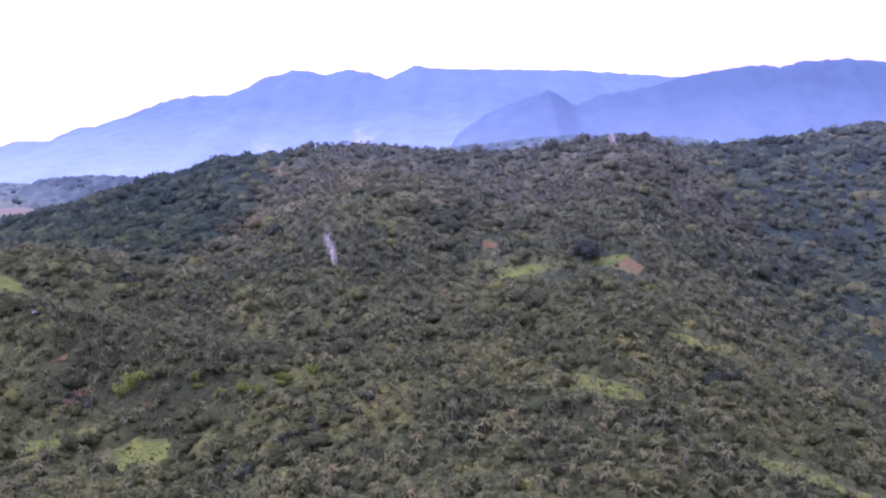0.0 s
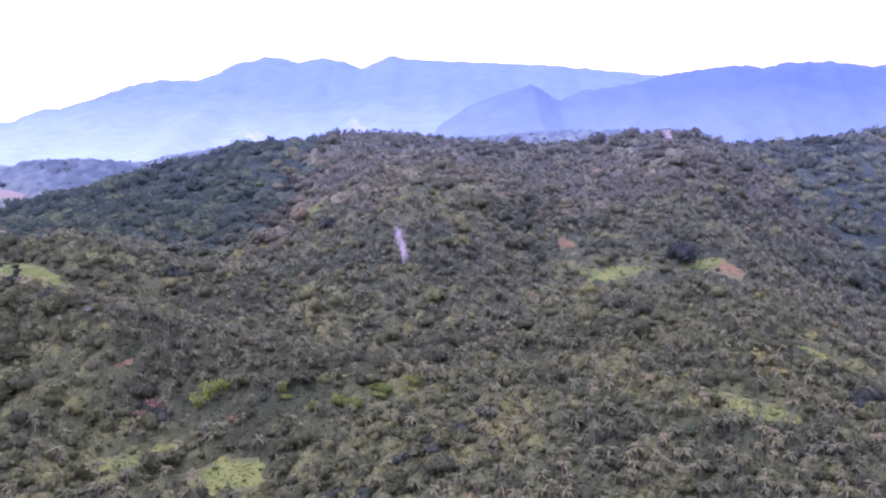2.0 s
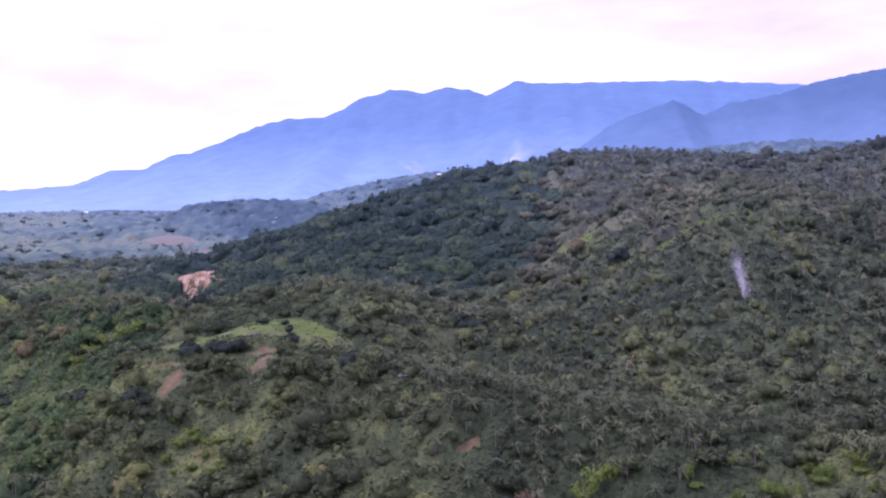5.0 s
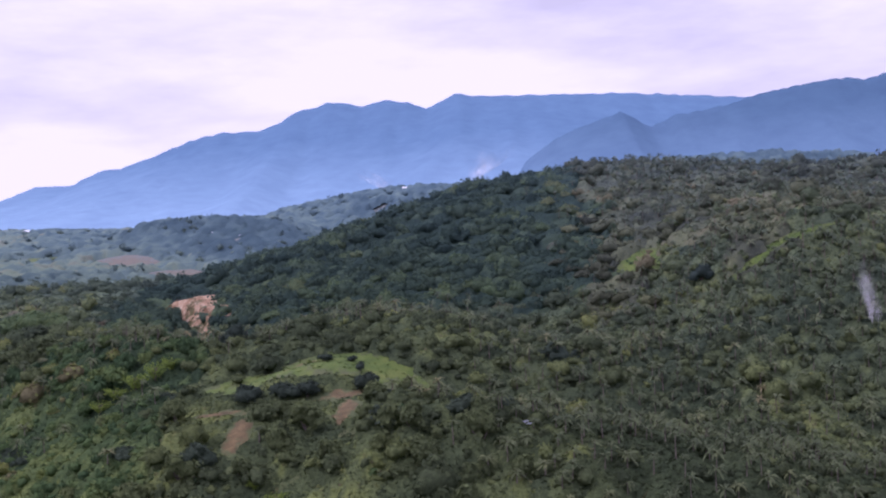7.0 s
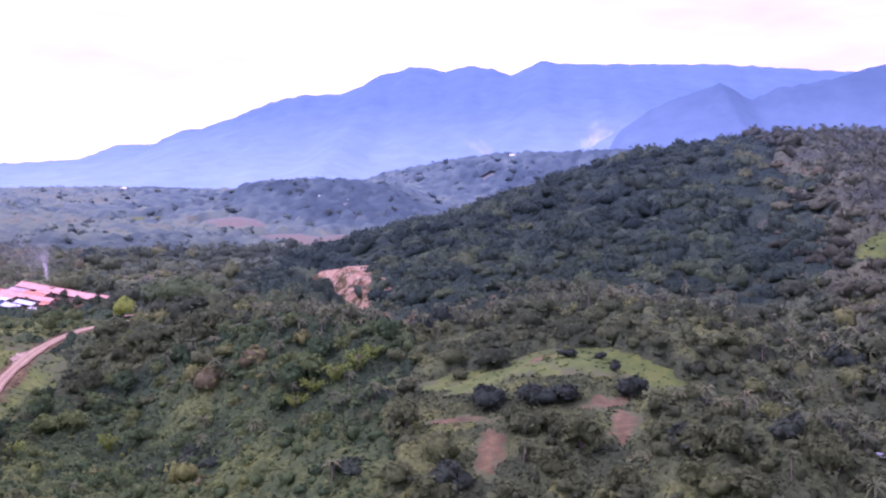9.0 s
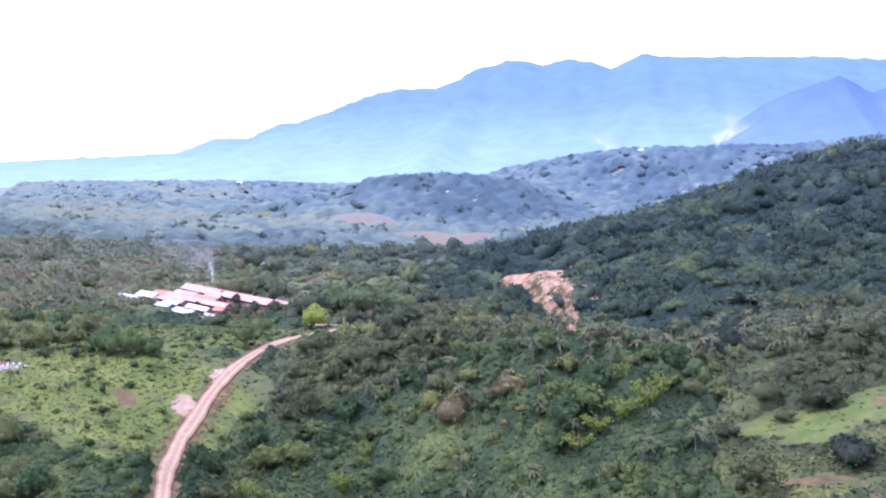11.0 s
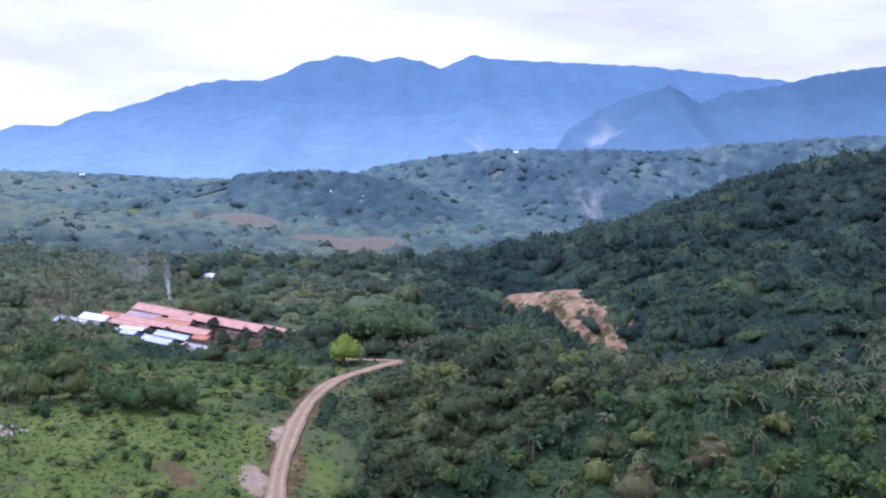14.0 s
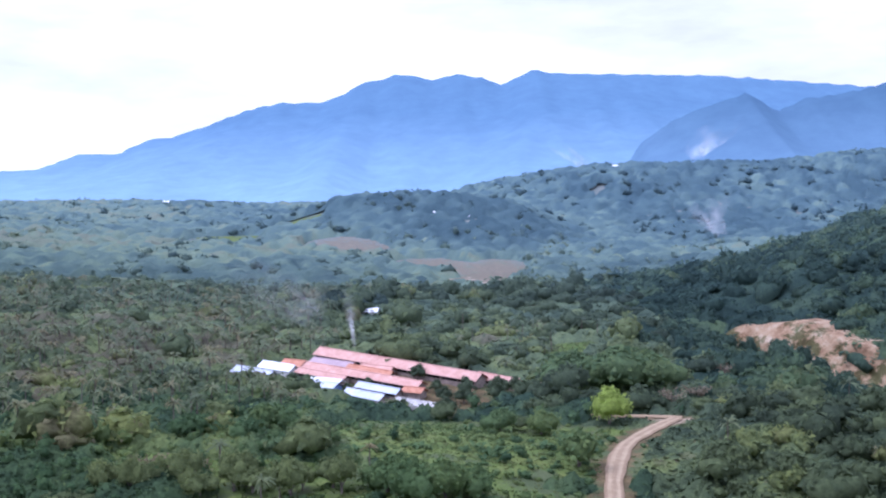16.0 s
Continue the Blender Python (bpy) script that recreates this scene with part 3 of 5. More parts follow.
def shed(name, u0, u1, v0, v1, eave, ridge, roof, wall, label, open_side=False, down=0.0):
    length, half = u1 - u0, (v1 - v0) / 2
    x, y = farm(u0, (v0 + v1) / 2)
    xm, ym = farm((u0 + u1) / 2, (v0 + v1) / 2)
    z = float(land(xm, ym)) - down
    e = new(name)
    e.matrix_world = Matrix.Translation((x, y, z)) @ Matrix.Rotation(math.atan2(SHED_U.y, SHED_U.x), 4, 'Z')
    tagged(e, label, "shed", "sheds of the farm")
    part("roof", roof_mesh("roof", length, half, eave, ridge, roof), roof, e)
    cap = bmesh.new()
    bmesh.ops.create_cone(cap, cap_ends=True, segments=8, radius1=0.16, radius2=0.16, depth=length + 1.2,
                          matrix=Matrix.Translation((length / 2, 0, ridge + 0.04)) @ Matrix.Rotation(radians(90), 4, 'Y'))
    part("ridge_cap", cap, roof, e)
    low = 0.45 if open_side else 1.0
    for s in (-1, 1):
        part("long_wall", box(0, length, s * half - 0.09, s * half + 0.09, -2.5, (eave - 0.5) * low, 0.02), wall, e)
    for xx in (0.0, length):
        g = bmesh.new()
        ring = []
        for dx in (-0.09, 0.09):
            ring.append([g.verts.new((xx + dx, p, q)) for p, q in ((-half, -2.5), (half, -2.5), (half, eave - 0.45), (0, ridge - 0.3), (-half, eave - 0.45))])
        g.faces.new(ring[0][::-1])
        g.faces.new(ring[1])
        for k in range(5):
            g.faces.new((ring[0][k], ring[0][(k + 1) % 5], ring[1][(k + 1) % 5], ring[1][k]))
        part("end_wall", g, wall, e)
    k = max(3, int(length / 4.5))
    for j in range(k + 1):
        for s in (-1, 1):
            part("post", box(length * j / k - 0.1, length * j / k + 0.1, s * (half + 0.02) - 0.1, s * (half + 0.02) + 0.1, -2.5, eave - 0.35), wall, e)
    # solid near-black block that stands in for the shade under the roof
    part("interior_shade", box(0.4, length - 0.4, -half + 0.2, half - 0.2, -2.0, eave - 0.7), DARK, e)
    fall = (float(land(*farm(u1, (v0 + v1) / 2))) - float(land(x, y))) / length if length > 9 else 0.0
    for o in e.children:
        for c in o.data.vertices:
            c.co.z += fall * (c.co.x - length / 2)
    return e


shed("long_shed", -4, 45, -4.4, 0.9, 1.9, 3.1, RED_ROOF, WALL, "long farm shed with a faded red metal roof", True)
shed("long_shed", 42.5, 53, -8.0, -4.6, 1.9, 2.8, RED_ROOF, WALL, "shorter farm shed with a faded red metal roof", True)
shed("cottage", 57, 61.5, -7, -3, 1.9, 2.9, RED_ROOF, WHITE_WALL, "small pale cottage with a faded red roof")
shed("long_shed", -1, 11, 3.1, 6.4, 1.8, 2.4, MAUVE_ROOF, WALL, "low farm shed with a dull mauve grey roof", True)
shed("long_shed", 11.5, 24, 4.6, 7.6, 1.8, 2.4, RUST_ROOF, WALL, "low farm shed with a rusty red brown roof", True)
shed("long_shed", 13, 22, 1.7, 3.9, 1.7, 2.2, RED_ROOF, WALL, "narrow farm shed with a faded pink roof", True)
shed("long_shed", 0.5, 35.5, 8.4, 12.2, 1.9, 2.7, RED_ROOF, WALL, "long farm shed with a weathered pink red roof", True)
shed("long_shed", -6, 0, 8.3, 12.8, 1.9, 2.8, RUST_ROOF, WALL, "farm shed with a rusty orange roof", True)
shed("long_shed", 2, 16, 12.9, 16.0, 1.8, 2.3, RED_ROOF, WALL, "low lean farm shed with a pink roof", True)
shed("white_shed", 8.5, 17, 16.8, 18.6, 1.7, 2.0, WHITE_ROOF, WALL, "narrow lean-to with a white metal roof", True)
shed("silver_shed", 11.5, 19.5, 20.2, 24.6, 2.0, 2.8, SILVER_ROOF, BLUE_WALL, "farm shed with silver roof and blue walls")
shed("silver_shed", 23.5, 33.2, 21.2, 24.8, 1.9, 2.6, SILVER_ROOF, WALL, "low farm shed with a silver metal roof")
shed("silver_shed", 22.5, 33.5, 15.6, 18.4, 1.9, 2.5, SILVER_ROOF, WALL, "farm shed with a bright silver metal roof", True)
shed("long_shed", 33.8, 38.5, 12.8, 15.4, 1.8, 2.4, RUST_ROOF, WALL, "small lean shed with a rusty roof")
shed("white_shed", -11.5, -0.5, 20.6, 24.6, 2.0, 2.8, SILVER_ROOF, WALL, "shed with a pale silver roof beside trees")
shed("white_shed", -9, 0.5, 13.6, 17.4, 2.0, 2.9, WHITE_ROOF, WHITE_WALL, "shed with a clean white metal roof")
shed("yard_shed", 36, 46.5, 18.2, 22.6, 1.5, 1.75, CONCRETE, CONCRETE, "grey concrete tank house with a flat roof")


def yard_wall():
    x, y = farm(34, 26.4)
    e = new("yard_wall")
    e.matrix_world = Matrix.Translation((x, y, float(land(x, y)))) @ Matrix.Rotation(math.atan2(SHED_U.y, SHED_U.x), 4, 'Z')
    tagged(e, "long grey concrete yard wall with posts", "wall")
    for k in range(5):
        part("panel", box(k * 3 + 0.15, k * 3 + 2.85, -0.08, 0.08, -1.5, 1.7, 0.02), CONCRETE, e)
    for k in range(6):
        part("post", box(k * 3 - 0.15, k * 3 + 0.15, -0.14, 0.14, -1.5, 1.95, 0.03), CONCRETE, e)


yard_wall()


def house(name, x, y, w, d, h, turn, roof, wall, label):
    """A small house with a gable roof, a door and windows."""
    e = new(name)
    e.matrix_world = pose(x, y, float(land(x, y)), 0, 0, turn)
    tagged(e, label, "house")
    part("walls", box(-w / 2, w / 2, -d / 2, d / 2, -2, h, 0.03), wall, e)
    me = roof_mesh("roof", w, d / 2, h + 0.3, h + d * 0.28, roof, 0.5)
    r = part("roof", me, roof, e)
    r.location = (-w / 2, 0, 0)
    part("door", box(-0.5, 0.5, -d / 2 - 0.06, -d / 2 + 0.02, 0, 2.05), DARK, e)
    for s in (-1, 1):
        win = part("window", box(s * w * 0.3 - 0.6, s * w * 0.3 + 0.6, -d / 2 - 0.05, -d / 2 + 0.02, 0.9, 2.0), DARK, e)
        part("sill", box(s * w * 0.3 - 0.7, s * w * 0.3 + 0.7, -d / 2 - 0.16, -d / 2 - 0.05, 0.8, 0.9), wall, win)
    return e


house("hut", 38, 396, 2.2, 1.8, 1.7, 20, SILVER_ROOF, WALL, "small hut with a grey metal roof among trees")
house("hut", 254, 347, 2.4, 1.8, 1.4, -10, SILVER_ROOF, WALL, "tiny hut with a pale roof beside a meadow")
house("white_barn", -221, 699, 6.5, 4, 1.5, -15, WHITE_ROOF, WHITE_WALL, "white barn with a white roof in the plain")
house("white_house", -451, 1345, 5, 4.5, 5.5, 10, WHITE_ROOF, WHITE_WALL, "tall white house far off in hazy woods")
house("house", -232, 1158, 4.4, 3.6, 2.4, 0, SILVER_ROOF, WHITE_WALL, "pale house on a wooded hilltop")
house("house", -196, 1150, 3.6, 3, 2.2, 25, WHITE_ROOF, WHITE_WALL, "white house on a wooded hilltop")
house("house", -172, 1146, 4.4, 3.2, 2.2, -20, SILVER_ROOF, WHITE_WALL, "low house with a grey roof on a hilltop")
house("house", -185, 1062, 4, 3, 2.2, 10, WHITE_ROOF, WHITE_WALL, "small white house above a ploughed field")
house("house", -520, 1245, 5.5, 4, 3, 15, WHITE_ROOF, WHITE_WALL, "white house among trees of the plain")
house("house", -470, 1120, 4.5, 3.6, 2.4, -15, WHITE_ROOF, WALL, "house with a white roof in scrub")
house("house", -488, 1030, 5, 4, 3, 5, SILVER_ROOF, WHITE_WALL, "small house with a silver roof in woods")
house("house", -277, 601, 2.4, 2.0, 1.8, 30, SILVER_ROOF, WALL, "small house with a pale roof among palms")
house("house", -20, 1362, 5, 4, 3, 0, WHITE_ROOF, WHITE_WALL, "white house on a far ridge")

# ---------------------------------------------------------------- plants: unit shapes
RNG = np.random.default_rng(7)
PHI = (1 + 5 ** 0.5) / 2
ICO_V = np.array([(-1, PHI, 0), (1, PHI, 0), (-1, -PHI, 0), (1, -PHI, 0), (0, -1, PHI), (0, 1, PHI), (0, -1, -PHI), (0, 1, -PHI),
                  (PHI, 0, -1), (PHI, 0, 1), (-PHI, 0, -1), (-PHI, 0, 1)]) / math.hypot(1, PHI)
ICO_F = np.array([(0, 11, 5), (0, 5, 1), (0, 1, 7), (0, 7, 10), (0, 10, 11), (1, 5, 9), (5, 11, 4), (11, 10, 2), (10, 7, 6), (7, 1, 8),
                  (3, 9, 4), (3, 4, 2), (3, 2, 6), (3, 6, 8), (3, 8, 9), (4, 9, 5), (2, 4, 11), (6, 2, 10), (8, 6, 7), (9, 8, 1)])


def blades(centre, normal, size, rng, slim=0.75):
    """Three-cornered leaf tufts at the centres, facing along the normals."""
    k = len(centre)
    side = np.cross(normal, rng.normal(size=(k, 3)))
    side /= np.linalg.norm(side, axis=1, keepdims=True) + 1e-9
    up = np.cross(side, normal)
    size = size[:, None]
    v = np.stack([centre + up * size, centre - up * size * 0.6 + side * size * slim, centre - up * size * 0.6 - side * size * slim], 1)
    return v.reshape(-1, 3), np.arange(3 * k).reshape(-1, 3)


def pack(pieces):
    verts, faces, n = [], [], 0
    for v, f in pieces:
        verts.append(v)
        faces.append(f + n)
        n += len(v)
    return np.concatenate(verts), np.concatenate(faces)


OCT_V = np.array([(1, 0, 0), (0, 1, 0), (-1, 0, 0), (0, -1, 0), (0, 0, 1), (0, 0, -1)], float)
OCT_F = np.array([(0, 1, 4), (1, 2, 4), (2, 3, 4), (3, 0, 4), (1, 0, 5), (2, 1, 5), (3, 2, 5), (0, 3, 5)])


def ball(times):
    """Directions and faces of a round ball."""
    v, f = ICO_V, ICO_F
    for _ in range(times):
        mid, out, vs = {}, [], list(v)
        for tri in f:
            m = []
            for a, b in ((0, 1), (1, 2), (2, 0)):
                key = tuple(sorted((int(tri[a]), int(tri[b]))))
                if key not in mid:
                    mid[key] = len(vs)
                    w = (v[key[0]] + v[key[1]]) / 2
                    vs.append(w / np.linalg.norm(w))
                m.append(mid[key])
            out += [(tri[0], m[0], m[2]), (tri[1], m[1], m[0]), (tri[2], m[2], m[1]), tuple(m)]
        v, f = np.array(vs), np.array(out)
    return v, f


BALLS = [ball(0), ball(1), ball(2)]


def crown(rng, lumps, tufts, flat=0.8, tuft=0.2, spread=0.76, fine=1):
    """A broadleaf crown about one unit in radius, its base at z = 0: billowing boughs under a coat of leaf tufts."""
    k = np.arange(lumps)
    a = 2.4 * k + rng.uniform(0, 0.7, lumps)
    d = spread * np.sqrt((k + 0.3) / lumps) * rng.uniform(0.75, 1.25, lumps)
    c = np.stack([d * np.cos(a), d * np.sin(a), flat * (0.85 - 0.5 * d) + rng.uniform(-0.24, 0.24, lumps)], 1)
    r = rng.uniform(0.26, 0.52, lumps)
    heart = np.array([0, 0, flat * 0.55])

    def skin(way):
        m = heart - c
        b = way @ m.T
        q = b * b - (m * m).sum(1) + r * r
        far = np.where(q > 0, -b + np.sqrt(np.maximum(q, 0)), 0.22)
        j = far.argmax(1)
        return far.max(1), j

    way, faces = BALLS[fine]
    far, j = skin(way)
    core = heart + way * (far * 0.95 * (1 + rng.uniform(-0.13, 0.10, len(way))))[:, None]
    faces = faces[(core[faces][:, :, 2].max(1) > 0.12 * flat)]
    keep, faces = np.unique(faces, return_inverse=True)
    out = [(core[keep], faces.reshape(-1, 3))]
    n = lumps * tufts
    way = rng.normal(size=(n, 3)) + [0, 0, 0.55]
    way /= np.linalg.norm(way, axis=1, keepdims=True)
    far, j = skin(way)
    p = heart + way * (far * rng.uniform(0.86, 1.22, n))[:, None]
    up = (p - c[j]) / r[j][:, None] + rng.normal(size=p.shape) * 0.75 + [0, 0, 0.35]
    up /= np.linalg.norm(up, axis=1, keepdims=True)
    out.append(blades(p, up, rng.uniform(0.6, 1.4, n) * tuft, rng))
    return pack(out)


def palm_crown(rng, fronds, segments, length=1.0, crease=True):
    """A fountain of rising, arched fronds, about one unit in radius, its heart at the origin."""
    verts, faces = [], []
    for k in range(fronds):
        a = 2 * math.pi * k / fronds + rng.uniform(-0.25, 0.25) + (k % 3) * 2.1
        rise = rng.uniform(-0.15, 1.5)
        ln = length * rng.uniform(0.85, 1.15) * (1.08 - 0.22 * max(0, rise))
        d, s = np.array([math.cos(a), math.sin(a), 0]), np.array([-math.sin(a), math.cos(a), 0])
        base = len(verts)
        for j in range(segments + 1):
            t = j / segments
            c = d * ln * (t * (1 - 0.12 * t)) + np.array([0, 0, ln * (rise * t - (0.50 + 0.42 * rise) * t * t)])
            w = 0.088 * ln * (math.sin(math.pi * min(0.96, 0.16 + 0.80 * t)) ** 0.7)
            droop = np.array([0, 0, -0.6 * w])
            verts += [c, c + s * w + droop, c - s * w + droop] if crease else [c + s * w, c - s * w + droop]
        for j in range(segments):
            if crease:
                q = base + 3 * j
                faces += [(q, q + 3, q + 4), (q, q + 4, q + 1), (q, q + 5, q + 3), (q, q + 2, q + 5)]
            else:
                q = base + 2 * j
                faces += [(q, q + 2, q + 3), (q, q + 3, q + 1)]
    return np.array(verts), np.array(faces)


def stem(height, r0, r1, bend, sides=5, rows=3):
    verts, faces = [], []
    for j in range(rows + 1):
        t = j / rows
        for k in range(sides):
            a = 2 * math.pi * k / sides
            r = r0 + (r1 - r0) * t
            verts.append((bend * t * t + r * math.cos(a), r * math.sin(a), height * t))
    for j in range(rows):
        for k in range(sides):
            a, b = j * sides + k, j * sides + (k + 1) % sides
            faces += [(a, b, b + sides), (a, b + sides, a + sides)]
    return np.array(verts), np.array(faces)


def banana(rng, leaves):
    """A low clump of broad arching leaves, about one unit in radius."""
    verts, faces = [], []
    for k in range(leaves):
        a = rng.uniform(0, 2 * math.pi)
        o = rng.normal(size=3) * [0.25, 0.25, 0]
        d, s = np.array([math.cos(a), math.sin(a), 0]), np.array([-math.sin(a), math.cos(a), 0])
        ln, up = rng.uniform(0.6, 1.0), rng.uniform(0.7, 1.3)
        base = len(verts)
        for t, w in ((0.0, 0.04), (0.5, 0.2), (1.0, 0.05)):
            c = o + d * ln * t + np.array([0, 0, up * (1.5 * t - 1.05 * t * t)])
            verts += [c + s * w, c - s * w]
        for j in (0, 2):
            faces += [(base + j, base + j + 2, base + j + 3), (base + j, base + j + 3, base + j + 1)]
    return np.array(verts), np.array(faces)


def scatter(shapes, x, y, z, size, tall, tint, rng):
    """Copies of the shapes, one a place, as arrays of one mesh."""
    V, F, T, n = [], [], [], 0
    pick = rng.integers(0, len(shapes), len(x))
    turn = rng.uniform(0, 2 * math.pi, len(x))
    for k, (v, f) in enumerate(shapes):
        i = np.where(pick == k)[0]
        if not len(i):
            continue
        c, s = np.cos(turn[i])[:, None], np.sin(turn[i])[:, None]
        P = np.stack([(v[:, 0] * c - v[:, 1] * s) * size[i, None] + x[i, None], (v[:, 0] * s + v[:, 1] * c) * size[i, None] + y[i, None],
                      v[:, 2] * tall[i, None] + z[i, None]], -1)
        V.append(P.reshape(-1, 3))
        F.append((f[None] + (np.arange(len(i)) * len(v))[:, None, None]).reshape(-1, 3) + n)
        T.append(np.repeat(tint[i], len(v)))
        n += len(i) * len(v)
    return np.concatenate(V), np.concatenate(F), np.concatenate(T)


def stuff(name, arrays, mat, label, category):
    v, f, t = arrays
    me = mesh_of(name, v, f, mat, (("tint", t),), True)
    return tagged(new(name, me), label, category, kind="stuff")


# ---------------------------------------------------------------- where things grow
def field(x, y, scale, seed):
    """Smooth noise from 0 to 1 over the plan."""
    v = np.zeros(np.shape(x))
    r = np.random.default_rng(seed)
    for k in range(7):
        a, p = r.uniform(0, math.pi), r.uniform(0, 6.28, 2)
        s = scale * r.uniform(0.6, 1.6)
        v = v + np.sin((x * math.cos(a) + y * math.sin(a)) / s + p[0]) * np.sin((-x * math.sin(a) + y * math.cos(a)) / s * 0.8 + p[1])
    return np.clip(0.5 + v / 5.0, 0, 1)


#  stretches of fresher or darker growth:  cx, cy, rx, ry, turn, shift
FRESHER = (
    (-15, 381, 18, 9, 0, 0.36), (138, 361, 30, 9, 8, 0.26), (-120, 455, 34, 36, 0, 0.24), (-95, 420, 45, 22, -25, 0.18), (-205, 545, 36, 22, 0, 0.22), (-250, 530, 22, 7, 0, 0.3),
    (250, 345, 26, 16, 0, 0.05), (145, 579, 20, 16, 0, 0.3), (110, 555, 26, 9, 20, 0.3), (280, 385, 24, 10, 0, 0.14), (230, 455, 26, 9, -20, 0.18), (180, 560, 34, 10, 0, 0.16),
    (140, 545, 85, 62, 0, 0.1), (-285, 610, 70, 100, 0, 0.2))
DARKER = (
    (95, 380, 66, 34, 0, -0.22), (210, 300, 90, 22, 0, -0.12), (170, 395, 60, 30, 0, -0.1), (-90, 505, 44, 36, 0, -0.16), (60, 420, 36, 28, 0, -0.14), (85, 388, 52, 40, 0, -0.14),
    (280, 298, 70, 30, 0, -0.12), (350, 520, 50, 60, 0, -0.12), (20, 405, 22, 14, 0, -0.14), (-10, 560, 60, 40, 0, -0.05))
ZONES = FRESHER + DARKER


def zone(x, y):
    v = 0.36 * (field(x, y, 7, 21) - 0.5)
    for cx, cy, rx, ry, turn, shift in ZONES:
        v = v + shift * smooth(0.25, 0.75, patch(x, y, cx, cy, rx, ry, turn))
    return v


def near_edge(x):
    """Where the growth begins, fitted to the bottom edge of the camera's view."""
    return np.interp(x, [-300, -200, -143, -81, -21, 64, 200, 330], [492, 440, 412, 382, 350, 288, 258, 285])


def jitter(x0, x1, y0, y1, step, rng):
    X, Y = np.meshgrid(np.arange(x0, x1, step), np.arange(y0, y1, step))
    X[1::2] += step / 2
    x = X.ravel() + rng.uniform(-0.42, 0.42, X.size) * step
    y = Y.ravel() + rng.uniform(-0.42, 0.42, X.size) * step
    return x, y


def farm_clear(x, y):
    u = (x - SHED_O.x) * SHED_U.x + (y - SHED_O.y) * SHED_U.y
    v = (x - SHED_O.x) * SHED_V.x + (y - SHED_O.y) * SHED_V.y
    return (u > -13) & (u < 54) & (v > -9.5 + 3.5 * (u < 40)) & (v < 27)


def quarry_clear(x, y):
    d = off_line(x, y, QUARRY)
    return (d < 7.5) | ((off_line(x + 4, y + 7, QUARRY) < 5) & (x > -97))


def bare(x, y):
    return (cover_of(x, y, SOILS) > 0.38) | (cover_of(x, y, PALES) > 0.4)


#   growth kept low so that the camera sees what stands behind it:  x, y, reach
LOW_BY_ROAD = (
    (-158, 529, 8), (-152, 540, 8), (-162, 514, 7), (-150, 551, 8), (-163, 500, 6), (-165, 540, 6), (-143, 560, 6), (-163, 560, 9), (-163, 550, 8), (-156, 590, 11),
    (-146, 592, 7), (-168, 594, 7), (-221, 689, 9), (-219, 680, 8), (-72, 454, 9), (-66, 458, 9), (-80, 448, 7), (-76, 444, 7), (-131, 460, 5))
LOW_BY_KNOLL = (
    (-14, 440, 9), (-33, 437, 8), (2, 440, 8), (15, 432, 8), (-14, 418, 7), (-40, 414, 7), (-8, 402, 7), (-33, 404, 7), (-22, 424, 9), (-20, 436, 8),
    (2, 428, 8), (-44, 440, 7), (-47, 430, 6), (10, 442, 8), (20, 442, 7), (-52, 452, 7), (-35, 435, 9), (-45, 437, 8), (-22, 436, 9), (-5, 440, 9),
    (10, 436, 7), (-34, 421, 7), (-44, 421, 6), (-7, 408, 8), (-7, 417, 7), (-18, 382, 12))
LOW_ON_SLOPE = (
    (87, 350, 9), (115, 352, 7), (126, 352, 7), (137, 352, 7), (148, 353, 7), (256, 440, 8), (229, 441, 8), (242, 435, 8), (271, 430, 8), (215, 476, 8),
    (110, 514, 5))
KEEP_LOW = LOW_BY_ROAD + LOW_BY_KNOLL + LOW_ON_SLOPE


